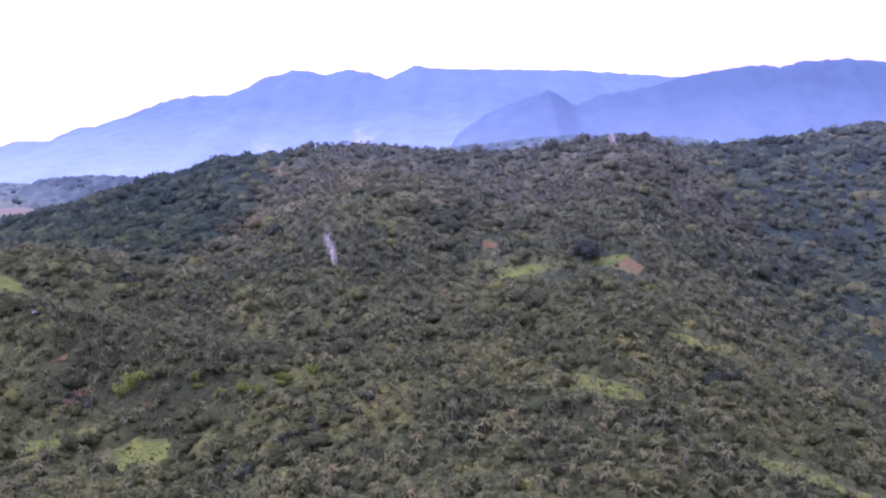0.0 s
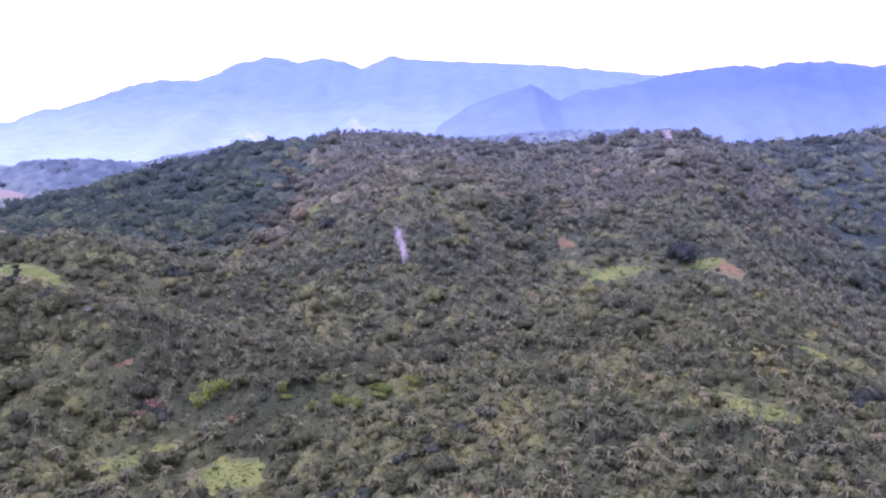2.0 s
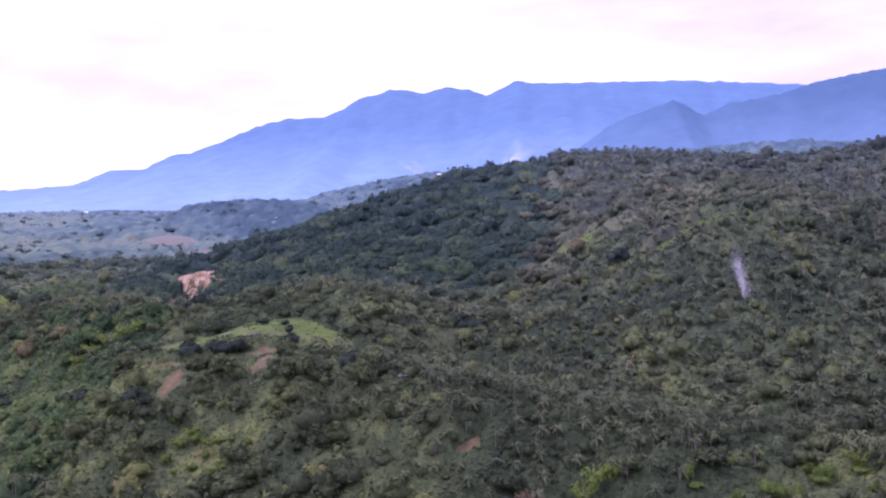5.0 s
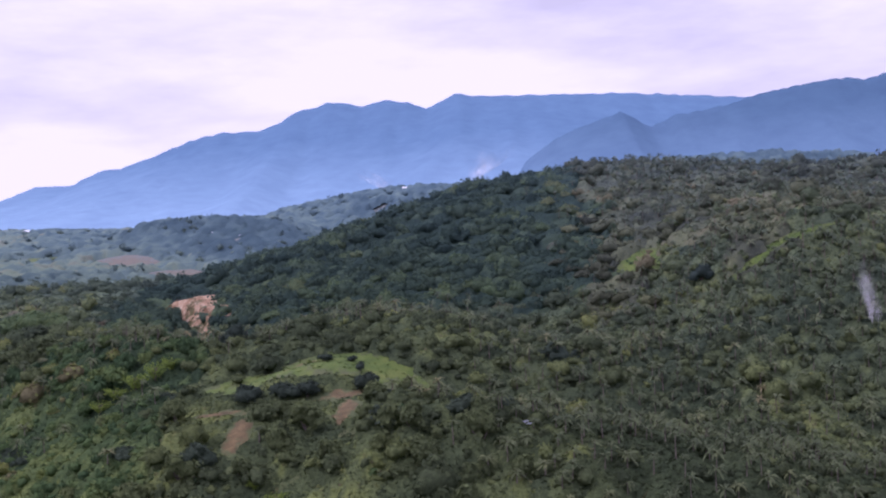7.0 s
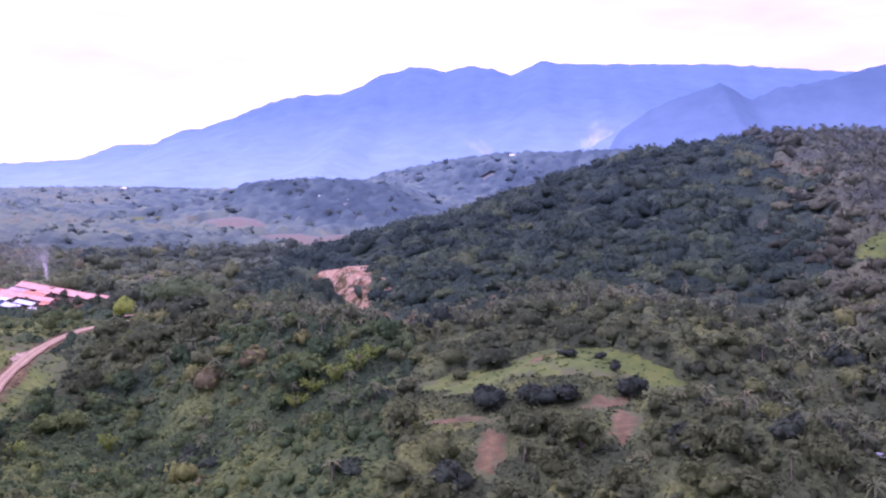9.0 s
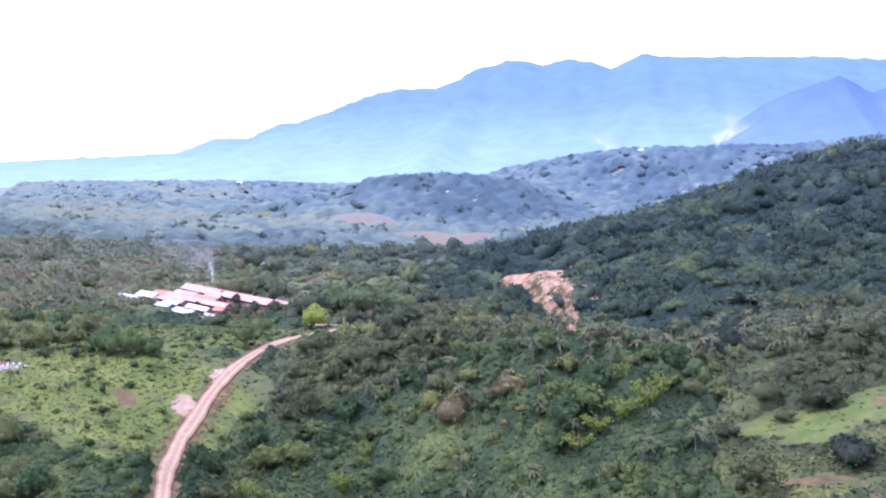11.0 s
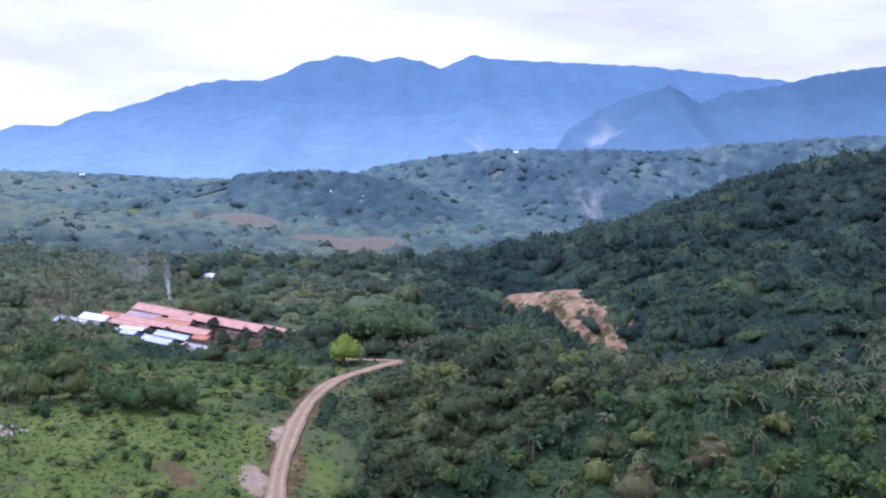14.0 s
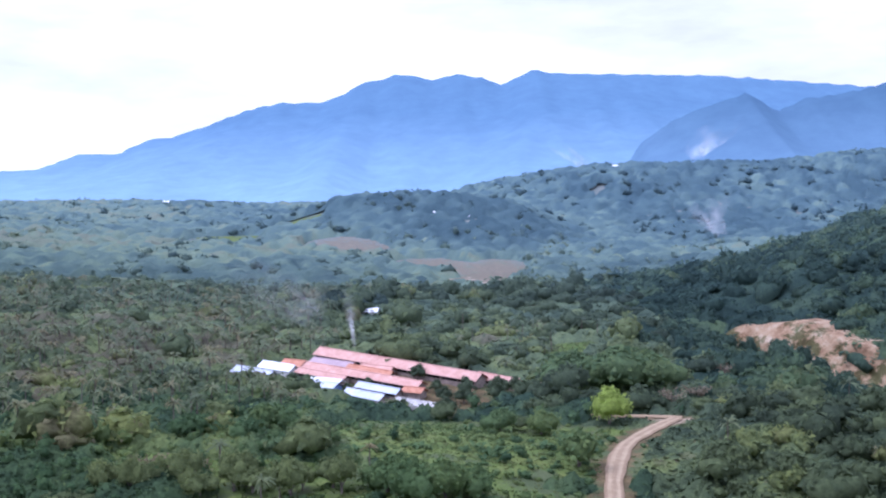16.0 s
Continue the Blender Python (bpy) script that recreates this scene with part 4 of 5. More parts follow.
def woods():
    rng = RNG
    x, y = jitter(-420, 520, 255, 860, 4.8, rng)
    keep = (y > near_edge(x)) & (x > -222 - 0.47 * (y - 347)) & (x < 222 + 0.43 * y) & ~((y > 790) & (x > 60) & (x < 330))
    keep &= ~((y > 752) & (x > 70) & (x < 460))
    x, y = x[keep], y[keep]
    road = np.minimum(off_line(x, y, ROAD_LINE), off_line(x, y, FARM_LANE))
    lawn = cover_of(x, y, LAWNS)
    n1, n2, u = field(x, y, 24, 1), field(x, y, 9, 2), rng.uniform(size=x.size)
    keep = (road > 5.0) & ~bare(x, y) & ~farm_clear(x, y) & ~quarry_clear(x, y) & ((lawn < 0.34) | (u < np.where(x < -160, 0.30, 0.02)))
    for hx, hy, hr in KEEP_LOW:
        keep &= np.hypot(x - hx, y - hy) > hr
    x, y, n1, n2, u, lawn = (a[keep] for a in (x, y, n1, n2, u, lawn))
    forest = smooth(525, 570, y + 0.12 * x) * smooth(125, 45, x - 0.10 * (y - 600)) * smooth(-150, -118, x)
    forest = np.maximum(forest, smooth(345, 365, x) * smooth(420, 450, y))
    # the part of palms in each stretch of the plan
    palms = 0.74 * smooth(15, 45, x) * smooth(600, 520, y) + 0.40 * smooth(60, 110, x) * smooth(540, 600, y)
    band = smooth(470, 485, y - 0.05 * x) * smooth(568, 545, y) * smooth(-98, -76, x) * smooth(45, 10, x)
    palms = np.maximum(palms, 0.80 * band)
    palms = np.maximum(palms, 0.80 * smooth(-218, -240, x) * smooth(545, 580, y) * smooth(760, 700, y))
    palms = np.maximum(palms, 0.16 * smooth(-110, -60, x) * smooth(470, 440, y))
    palms = np.clip(palms + (n1 - 0.5) * 0.7, 0, 0.9) * (1 - forest)
    scrub = 0.75 * smooth(-25, -55, x) * smooth(480, 440, y - 0.5 * np.clip(-100 - x, 0, 60)) * smooth(-175, -165, x) + 0.55 * smooth(330, 300, y)
    scrub = np.maximum(scrub, 0.75 * smooth(-160, -175, x) * smooth(590, 575, y))
    scrub = np.maximum(scrub, 0.9 * (zone(x, y) > 0.28))
    palms = palms * np.where(zone(x, y) > 0.28, 0.3, 1.0)
    scrub = np.clip(scrub + (n2 - 0.5) * 0.6, 0, 0.92) * (1 - forest)
    v = rng.uniform(size=x.size)
    is_palm = v < palms
    is_scrub = ~is_palm & (rng.uniform(size=x.size) < scrub)
    is_tree = ~is_palm & ~is_scrub & ((lawn < 0.34) | (u < 0.05))
    # fewer but larger trees than scrub
    is_tree &= rng.uniform(size=x.size) < np.where(forest > 0.5, 0.56, 0.76)
    is_palm &= rng.uniform(size=x.size) < 0.92
    return x, y, forest, n1, n2, is_tree, is_palm, is_scrub


X, Y, FOREST, N1, N2, IS_TREE, IS_PALM, IS_SCRUB = woods()
Z = land(X, Y)

# ---------------------------------------------------------------- closed canopy under the single crowns
def canopy(name, mat, x0, x1, y0, y1, step, gap, reach, high, grows, low, tints, seed, label, category, tufts=4, leaf=(0.45, 1.0), vary=0.17):
    """A closed roof of rounded crowns where it grows: a sheet of crowns with loose leaf tufts all over it."""
    rng = np.random.default_rng(seed)
    xs, ys = np.arange(x0, x1, step), np.arange(y0, y1, step)
    px, py = np.meshgrid(xs, ys)
    px = px + rng.uniform(-0.3, 0.3, px.shape) * step
    py = py + rng.uniform(-0.3, 0.3, px.shape) * step
    nx, ny = int((x1 - x0) / gap) + 3, int((y1 - y0) / gap) + 3
    cx = x0 + gap * (np.arange(nx)[None] - 1 + rng.uniform(0, 1, (ny, nx)))
    cy = y0 + gap * (np.arange(ny)[:, None] - 1 + rng.uniform(0, 1, (ny, nx)))
    tone, tall, wide = rng.normal(0, 1, (ny, nx)), rng.uniform(*high, (ny, nx)), rng.uniform(*reach, (ny, nx))
    ix, iy = ((px - x0) / gap).astype(int) + 1, ((py - y0) / gap).astype(int) + 1
    top, hue = np.full(px.shape, 0.25 * high[0]), np.zeros(px.shape)
    for dy in (-1, 0, 1):
        for dx in (-1, 0, 1):
            jx, jy = np.clip(ix + dx, 0, nx - 1), np.clip(iy + dy, 0, ny - 1)
            d = np.hypot(px - cx[jy, jx], py - cy[jy, jx]) / wide[jy, jx]
            h = tall[jy, jx] * np.sqrt(np.clip(1 - d * d, 0, 1))
            win = h > top
            top, hue = np.where(win, h, top), np.where(win, tone[jy, jx], hue)
    top = top + rng.uniform(-0.12, 0.12, px.shape) * high[0]
    top = top * np.where(low(px, py), 0.3, 1.0)
    ok = grows(px, py)
    pz = land(px, py) + np.where(ok, top - 0.4, -0.6)
    n, m = len(xs), len(ys)
    i = np.arange(n * m).reshape(m, n)
    ok = ok[:-1, :-1] | ok[:-1, 1:] | ok[1:, 1:] | ok[1:, :-1]
    faces = np.stack([i[:-1, :-1], i[:-1, 1:], i[1:, 1:], i[1:, :-1]], -1)[ok]
    keep, faces = np.unique(faces, return_inverse=True)
    faces = faces.reshape(-1, 4)
    v = np.stack([px, py, pz], -1).reshape(-1, 3)[keep]
    tint = np.clip(tints(px, py) + vary * hue, 0, 0.86).ravel()[keep]
    # tufts: places within the quads, leaning about the slope
    q = np.repeat(faces, tufts, axis=0)
    s, t = rng.uniform(size=(len(q), 1)), rng.uniform(size=(len(q), 1))
    at = (v[q[:, 0]] * (1 - s) + v[q[:, 1]] * s) * (1 - t) + (v[q[:, 3]] * (1 - s) + v[q[:, 2]] * s) * t
    up = np.cross(v[q[:, 1]] - v[q[:, 0]], v[q[:, 3]] - v[q[:, 0]])
    up = up / (np.linalg.norm(up, axis=1, keepdims=True) + 1e-9) * 0.8 + rng.normal(size=at.shape) * 0.5 + [0, 0, 0.2]
    up /= np.linalg.norm(up, axis=1, keepdims=True)
    size = rng.uniform(*leaf, len(q))
    bv, bf = blades(at + [0, 0, 0.15], up, size, rng, rng.uniform(0.3, 0.8, (len(q), 1)))
    bt = np.repeat(np.clip(tint[q[:, 0]] + rng.normal(0.03, 0.6 * vary, len(q)), 0, 0.9), 3)
    tri = np.concatenate([faces[:, [0, 1, 2]], faces[:, [0, 2, 3]], bf + len(v)])
    me = mesh_of(name, np.concatenate([v, bv]), tri, mat, (("tint", np.concatenate([tint, bt])),), True)
    return tagged(new(name, me), label, category, kind="stuff")


def seen(x, y):
    return (y > near_edge(x)) & (x > -225 - 0.47 * (y - 347)) & (x < 225 + 0.43 * y)


def wooded(x, y):
    road = np.minimum(off_line(x, y, ROAD_LINE), off_line(x, y, FARM_LANE))
    return seen(x, y) & (road > 4.0) & ~bare(x, y) & ~farm_clear(x, y) & ~quarry_clear(x, y) & (cover_of(x, y, LAWNS) < 0.36)


def kept_low(x, y):
    v = np.zeros(x.shape, bool)
    for hx, hy, hr in KEEP_LOW:
        v |= np.hypot(x - hx, y - hy) < hr
    return v


def on_hill(x, y):
    return smooth(525, 570, y + 0.12 * x) * smooth(125, 45, x - 0.10 * (y - 600)) * smooth(-150, -118, x) + smooth(340, 372, x) * smooth(415, 455, y) >= 0.15 + 0.7 * field(x, y, 7, 12)


def in_valley(x, y):
    return y + 0.35 * np.clip(x, -120, 100) > 525 + 70 * field(x, y, 9, 13)


def fresh(x, y):
    """The green scrub on both sides of the road."""
    return smooth(-35, -75, x) * smooth(515, 475, y) + smooth(-155, -175, x) * smooth(600, 570, y) > 0.2 + 0.6 * field(x, y, 8, 15)


for name, mat, west, label in (("low_canopy", SHADED_LEAF, False, "closed low canopy of mixed green shrubs and saplings"), ("fresh_canopy", FRESH_SHADED_LEAF, True, "fresh green scrub canopy beside the dirt road")):
    canopy(name, mat, -330, 0 if west else 420, 255, 650, 1.7, 4.2, (2.6, 4.2), (2.0, 4.2),
           lambda x, y: wooded(x, y) & ~on_hill(x, y) & ~in_valley(x, y) & (fresh(x, y) == west), kept_low,
           lambda x, y: 0.14 + 0.40 * field(x, y, 14, 9) + zone(x, y) + 0.08 * smooth(350, 330, y) - 0.05 * smooth(20, 60, x), 31, label, "shrubs", 5, (0.38, 0.8))
# tint stays below that of the crowns, painting the shade in their gaps
canopy("hill_canopy", FOREST_LEAF, -160, 500, 410, 800, 2.0, 6.0, (3.8, 6.0), (2.4, 4.6), lambda x, y: wooded(x, y) & on_hill(x, y) & ~((y > 752) & (x > 70)), kept_low,
       lambda x, y: 0.04 + 0.26 * field(x, y, 22, 8) + zone(x, y), 32, "closed dark green canopy of the hill forest", "forest", 2, (0.45, 1.0))
for name, mat, west, label in (("valley_canopy", SHADED_LEAF, True, "closed soft green canopy of the valley woods"), ("upper_canopy", OLIVE_SHADED_LEAF, False, "closed olive green canopy of the upper slopes")):
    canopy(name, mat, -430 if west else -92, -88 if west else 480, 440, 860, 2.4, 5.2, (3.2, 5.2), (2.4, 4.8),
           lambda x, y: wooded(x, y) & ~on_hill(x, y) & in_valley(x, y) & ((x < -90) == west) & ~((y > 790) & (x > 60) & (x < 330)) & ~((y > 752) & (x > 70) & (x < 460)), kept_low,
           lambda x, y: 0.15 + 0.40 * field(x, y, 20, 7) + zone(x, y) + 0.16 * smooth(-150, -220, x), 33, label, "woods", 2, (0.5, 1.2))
canopy("near_canopy", SHADED_LEAF, -420, 460, -160, 500, 6.0, 11.0, (4.8, 8.0), (2.4, 4.6), lambda x, y: (y < near_edge(x) + 2) & (off_line(x, y, ROAD_LINE) > 5), lambda x, y: x > 1e6,
       lambda x, y: 0.16 + 0.42 * field(x, y, 14, 9), 35, "low green canopy of the near valley side", "shrubs", 0)
# haze is in the tints too: lighter to the west and farther off
canopy("distant_canopy", SHADED_LEAF, -820, 620, 800, 1450, 3.6, 8.0, (4.5, 8.0), (3.5, 8.5),
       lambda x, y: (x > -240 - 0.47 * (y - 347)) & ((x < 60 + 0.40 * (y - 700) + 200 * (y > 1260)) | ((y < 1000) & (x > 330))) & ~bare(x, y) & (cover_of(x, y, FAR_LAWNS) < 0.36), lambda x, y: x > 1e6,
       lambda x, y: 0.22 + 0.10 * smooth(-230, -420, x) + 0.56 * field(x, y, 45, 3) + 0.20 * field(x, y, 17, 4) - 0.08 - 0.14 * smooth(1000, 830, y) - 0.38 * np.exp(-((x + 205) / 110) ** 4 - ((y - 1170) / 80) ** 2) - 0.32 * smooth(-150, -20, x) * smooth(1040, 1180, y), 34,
       "hazy blue green woods of the far plain and ridges", "woods", 0, (0.9, 1.8), 0.15)

# ---------------------------------------------------------------- single trees, palms and bushes near the flight
def make_tree(shape, trunk_h, tint, label, name="tree", group="trees of the valley", mat=None):
    e = new(name)
    tagged(e, label, "tree", group)
    v, f = shape
    part("crown", mesh_of("crown", v * [1, 1, 0.95] + [0, 0, trunk_h], f, mat or LEAF, (("tint", np.full(len(v), tint)),), True), None, e)
    tv, tf = stem(trunk_h + 0.55, 0.085, 0.05, 0.05, 6, 3)
    limbs = [(tv, tf)]
    for k in range(3):
        lv, lf = stem(0.7, 0.045, 0.02, 0.0, 4, 2)
        m = np.array(Matrix.Rotation(2.1 * k + 0.4, 3, 'Z') @ Matrix.Rotation(0.75, 3, 'Y'))
        limbs.append((lv @ m.T + [0, 0, trunk_h * 0.75], lf))
    lv, lf = pack(limbs)
    part("trunk", mesh_of("trunk", lv, lf, BARK), None, e)
    return e


def make_palm(rng, tint, label):
    e = new("coconut_palm")
    tagged(e, label, "palm tree", "coconut palms of the valley")
    bend = rng.uniform(-0.25, 0.25)
    v, f = palm_crown(rng, 22, 4)
    part("crown", mesh_of("crown", v * 2.9 + [bend, 0, 6.5], f, FROND, (("tint", np.full(len(v), tint)),)), None, e)
    tv, tf = stem(6.6, 0.24, 0.14, bend, 7, 5)
    part("trunk", mesh_of("trunk", tv, tf, BARK), None, e)
    nuts = []
    for k in range(6):
        a = k * 1.05
        nuts.append((OCT_V * 0.2 + [bend + 0.3 * math.cos(a), 0.3 * math.sin(a), 6.3], OCT_F))
    nv, nf = pack(nuts)
    part("coconuts", mesh_of("coconuts", nv, nf, LEAF, (("tint", np.full(len(nv), 0.7)),)), None, e, "cluster of green coconuts")
    return e


def stand(proto, x, y, size, tall, turn, used, sink=0.15):
    m = Matrix.Translation((x, y, float(land(x, y)) - sink)) @ Matrix.Rotation(turn, 4, 'Z')
    if not used:
        proto.matrix_world = m
        ob = proto
    else:
        ob = copy_thing(proto, m)
    ob.scale = (size, size, tall)
    return ob


PRNG = np.random.default_rng(21)
TREE_LABELS = ("dark green broadleaf tree with a rounded crown", "green broadleaf tree with a full leafy crown", "olive green broadleaf tree with a loose crown",
               "yellowish green broadleaf tree in sun", "dusty green broadleaf tree with an uneven crown", "deep green spreading broadleaf tree")
TREE_KINDS = [make_tree(crown(PRNG, 7, 46, 0.85, 0.14), 0.45, t, l) for t, l in zip((0.24, 0.38, 0.52, 0.70, 0.44, 0.30), TREE_LABELS)]
PALM_KINDS = [make_palm(PRNG, t, l) for t, l in ((0.3, "coconut palm with grey green arching fronds"), (0.5, "coconut palm with dusty olive fronds"),
                                                 (0.68, "coconut palm with yellowing drooping fronds"), (0.15, "coconut palm with deep green fronds"))]
near = (Y - near_edge(X) < np.where(X < 40, 110, 62)) & (X > -250) & (Y < 575)
tree_i = np.where(IS_TREE & near)[0]
palm_i = np.where(IS_PALM & near)[0]
tree_i = tree_i[PRNG.permutation(len(tree_i))[:255]]
palm_i = palm_i[PRNG.permutation(len(palm_i))[:230]]
TREE_ORDER = (0, 5, 1, 4, 2, 3)  # darkest to brightest
FRESH_KINDS = [make_tree(crown(PRNG, 7, 46, 0.85, 0.14), 0.4, t, l, group="fresh green trees by the road", mat=FRESH_LEAF)
               for t, l in ((0.25, "deep green leafy tree on a scrubby slope"), (0.5, "fresh green leafy tree on a scrubby slope"), (0.75, "light green leafy tree on a scrubby slope"))]
used = set()
for i in tree_i:
    k = TREE_ORDER[int(np.clip((N1[i] * 0.5 + PRNG.uniform(0, 0.5) + zone(X[i], Y[i])) * 6, 0, 5))]
    s = 2.5 + 2.2 * PRNG.uniform() ** 1.6 + 0.6 * FOREST[i]
    kind = FRESH_KINDS[k // 2] if fresh(X[i], Y[i]) else TREE_KINDS[k]
    stand(kind, X[i], Y[i], s, s * PRNG.uniform(0.85, 1.2), PRNG.uniform(0, 6.28), kind in used)
    used.add(kind)
used = set()
for i in palm_i:
    k = int(PRNG.integers(0, 4))
    s = PRNG.uniform(0.75, 1.1)
    stand(PALM_KINDS[k], X[i], Y[i], s, s * PRNG.uniform(0.7, 1.05), PRNG.uniform(0, 6.28), k in used)
    used.add(k)
single = np.zeros(X.size, bool)
single[tree_i] = single[palm_i] = True

# trees that stand out
BUSH = make_tree(crown(PRNG, 8, 45, 0.8, 0.11, fine=2), 0.25, 0.10, "dark round bush on an open grassy knoll", "bush", "bushes of the knoll", DENSE_LEAF)
for k, (bx, by, s, h) in enumerate(((-33, 430, 4.2, 4.2), (-23, 428, 4.2, 4.0), (-17, 427.5, 3.8, 3.6), (-2, 432, 3.6, 4.2), (11, 420, 4.0, 3.6), (17, 421, 4.2, 3.4), (5, 424, 3.0, 2.6), (-14.7, 450, 2.6, 1.8), (-7, 450, 1.5, 1.5), (-4, 444, 1.3, 2.2))):
    stand(BUSH, bx, by, s, h, k * 1.3, k > 0)
LIME = make_tree(crown(PRNG, 9, 45, 0.95, 0.10, fine=2), 0.35, 1.0, "bright yellow green tree beside the dirt road", "tree", mat=LIME_LEAF)
stand(LIME, -163, 563, 4.3, 5.2, 0.3, False)
BIG = make_tree(crown(PRNG, 12, 50, 0.75, 0.09, 0.72, 2), 0.35, 0.74, "large spreading green tree behind the farm", "tree", "large trees by the farm", FRESH_LEAF)
for k, (bx, by, s, h) in enumerate(((-156, 600, 9.0, 8.0), (-166, 604, 7.0, 6.5), (-146, 603, 7.5, 6.5), (-178, 556, 3.4, 3.6), (-186, 560, 3.2, 3.4), (-203, 506, 4.2, 4.6), (-198, 508, 3.6, 4.4), (-207, 509, 3.8, 4.0), (-193, 510, 3.0, 3.4))):
    stand(BIG, bx, by, s, h, k * 1.9, k > 0)
GLOW = make_tree(crown(PRNG, 8, 40, 0.8, 0.12, fine=2), 0.3, 0.15, "bright yellow green leafy tree among palms", "tree", "yellow green trees of the near slope", LIME_LEAF)
for k in range(18):
    bx, by = 109 + 2.7 * k + 4 * math.sin(k * 2.3), 357 + 8 * math.sin(k * 1.7) - 0.002 * (k - 11) ** 2
    stand(GLOW, bx, by, 2.2 + 1.3 * math.sin(k * 3.1), 2.0 + 1.0 * math.cos(k * 1.9), k * 1.3, k > 0)
for k in range(11):
    stand(GLOW, -25 + 2.1 * k + 1.5 * math.sin(k * 2.6), 381 + 5 * math.sin(k * 1.9), 1.7 + 0.6 * math.sin(k * 2.2), 1.5 + 0.5 * math.cos(k * 1.4), k * 1.6, True)
LONE = make_tree(crown(PRNG, 9, 45, 0.9, 0.10, fine=2), 0.35, 0.04, "dark dense tree beside a bare slope", "tree", mat=DENSE_LEAF)
stand(LONE, 256, 449, 6.2, 6.0, 0.0, False)
stand(LONE, 110, 520, 4.2, 4.4, 1.0, True)
stand(LONE, -48, 485, 4.8, 5.2, 2.0, True)
stand(LONE, 285, 347, 4.8, 4.8, 2.4, True)
DUSK = make_tree(crown(PRNG, 8, 40, 0.8, 0.115, fine=2), 0.3, 0.4, "dark blue green tree with a dense crown", "tree", "dark trees of the near slope", DENSE_LEAF)
for k, (bx, by, s) in enumerate(((155, 325, 4.2), (147, 321, 3.6), (164, 329, 4.0), (171, 334, 3.4), (129, 313, 4.0), (136, 309, 3.4), (73, 350, 4.0), (66, 353, 3.4), (259, 307, 3.4), (252, 304, 3.0),
                                 (296, 361, 4.0), (305, 365, 4.2), (284, 366, 2.8), (68, 362, 2.2), (64, 366, 2.2), (62.5, 361, 2.4), (-96, 440, 4.0), (-104, 447, 3.6), (-58, 440, 4.2), (-40, 400, 4.4), (-60, 410, 4.0), (24, 400, 4.6), (34, 410, 4.0), (4, 401, 4.6), (51, 463, 4.2), (57, 466, 3.8), (-233, 707, 5.0), (-226, 710, 5.4), (-218, 709, 4.6))):
    stand(DUSK, bx, by, s, s * (0.9 + 0.2 * math.sin(k * 2.7)), k * 1.1, k > 0)
SCARP = make_tree(crown(PRNG, 8, 40, 0.85, 0.12, fine=2), 0.35, 0.45, "green tree at the foot of a quarry face", "tree", "trees below the quarry face", FOREST_LEAF)
for k in range(15):
    q, r = QUARRY[int((0.04 + 0.062 * k) * (len(QUARRY) - 2))], QUARRY[int((0.04 + 0.062 * k) * (len(QUARRY) - 2)) + 1]
    a, d = math.atan2(r[1] - q[1], r[0] - q[0]), 3.4 + 2.2 * math.sin(k * 2.3)
    stand(SCARP, q[0] + d * math.sin(a), q[1] - d * math.cos(a), 2.9 + 0.9 * math.sin(k * 1.7), 3.4 + 1.5 * math.sin(k * 2.9), k * 1.1, k > 0)
BELT = make_tree(crown(PRNG, 8, 40, 0.95, 0.115, fine=2), 0.4, 0.62, "grey green tree of a belt across the meadow", "tree", "belt of trees in the meadow")
for k in range(16):
    stand(BELT, -214 - 2.6 * k + 1.2 * math.sin(k * 2.1), 508 + 0.25 * k + 2.6 * math.sin(k * 1.3), 2.5 + 0.8 * math.sin(k * 2.7), 3.2 + 0.8 * math.cos(k * 1.9), k * 1.1, k > 0)
EDGE = make_tree(crown(PRNG, 8, 40, 0.85, 0.115, fine=2), 0.3, 0.58, "leafy green tree on the near valley edge", "tree", "leafy trees of the near edge")
for k in range(12):
    stand(EDGE, 224 + 3.3 * k + 1.5 * math.sin(k * 2.9), 278 + 0.12 * k + 1.8 * math.sin(k * 1.7), 2.8 + 0.8 * math.sin(k * 2.2), 2.7 + 0.7 * math.cos(k * 1.6), k * 1.4, k > 0)
YARD = make_tree(crown(PRNG, 7, 40, 0.9, 0.12, fine=2), 0.4, 0.22, "dark green tree between the farm sheds", "tree", "trees of the farm yard")
for k, (u, w, s) in enumerate(((29, 1.6, 2.4), (22.5, 13.6, 1.7), (7.5, 23.4, 2.4), (19.8, 19.2, 1.6), (40.5, 25.6, 1.9), (46.5, 7, 2.8), (52, 2, 2.8), (38.5, 8.5, 2.0), (51, 24, 2.8),
                               (55, -2, 2.6), (3.5, 20, 1.6), (20, 30, 1.8), (-4, 29, 2.2), (49, 13, 2.4), (55, 8, 2.8), (44, 13.5, 2.2))):
    stand(YARD, *farm(u, w), s, s * 1.1, k * 1.7, k > 0)


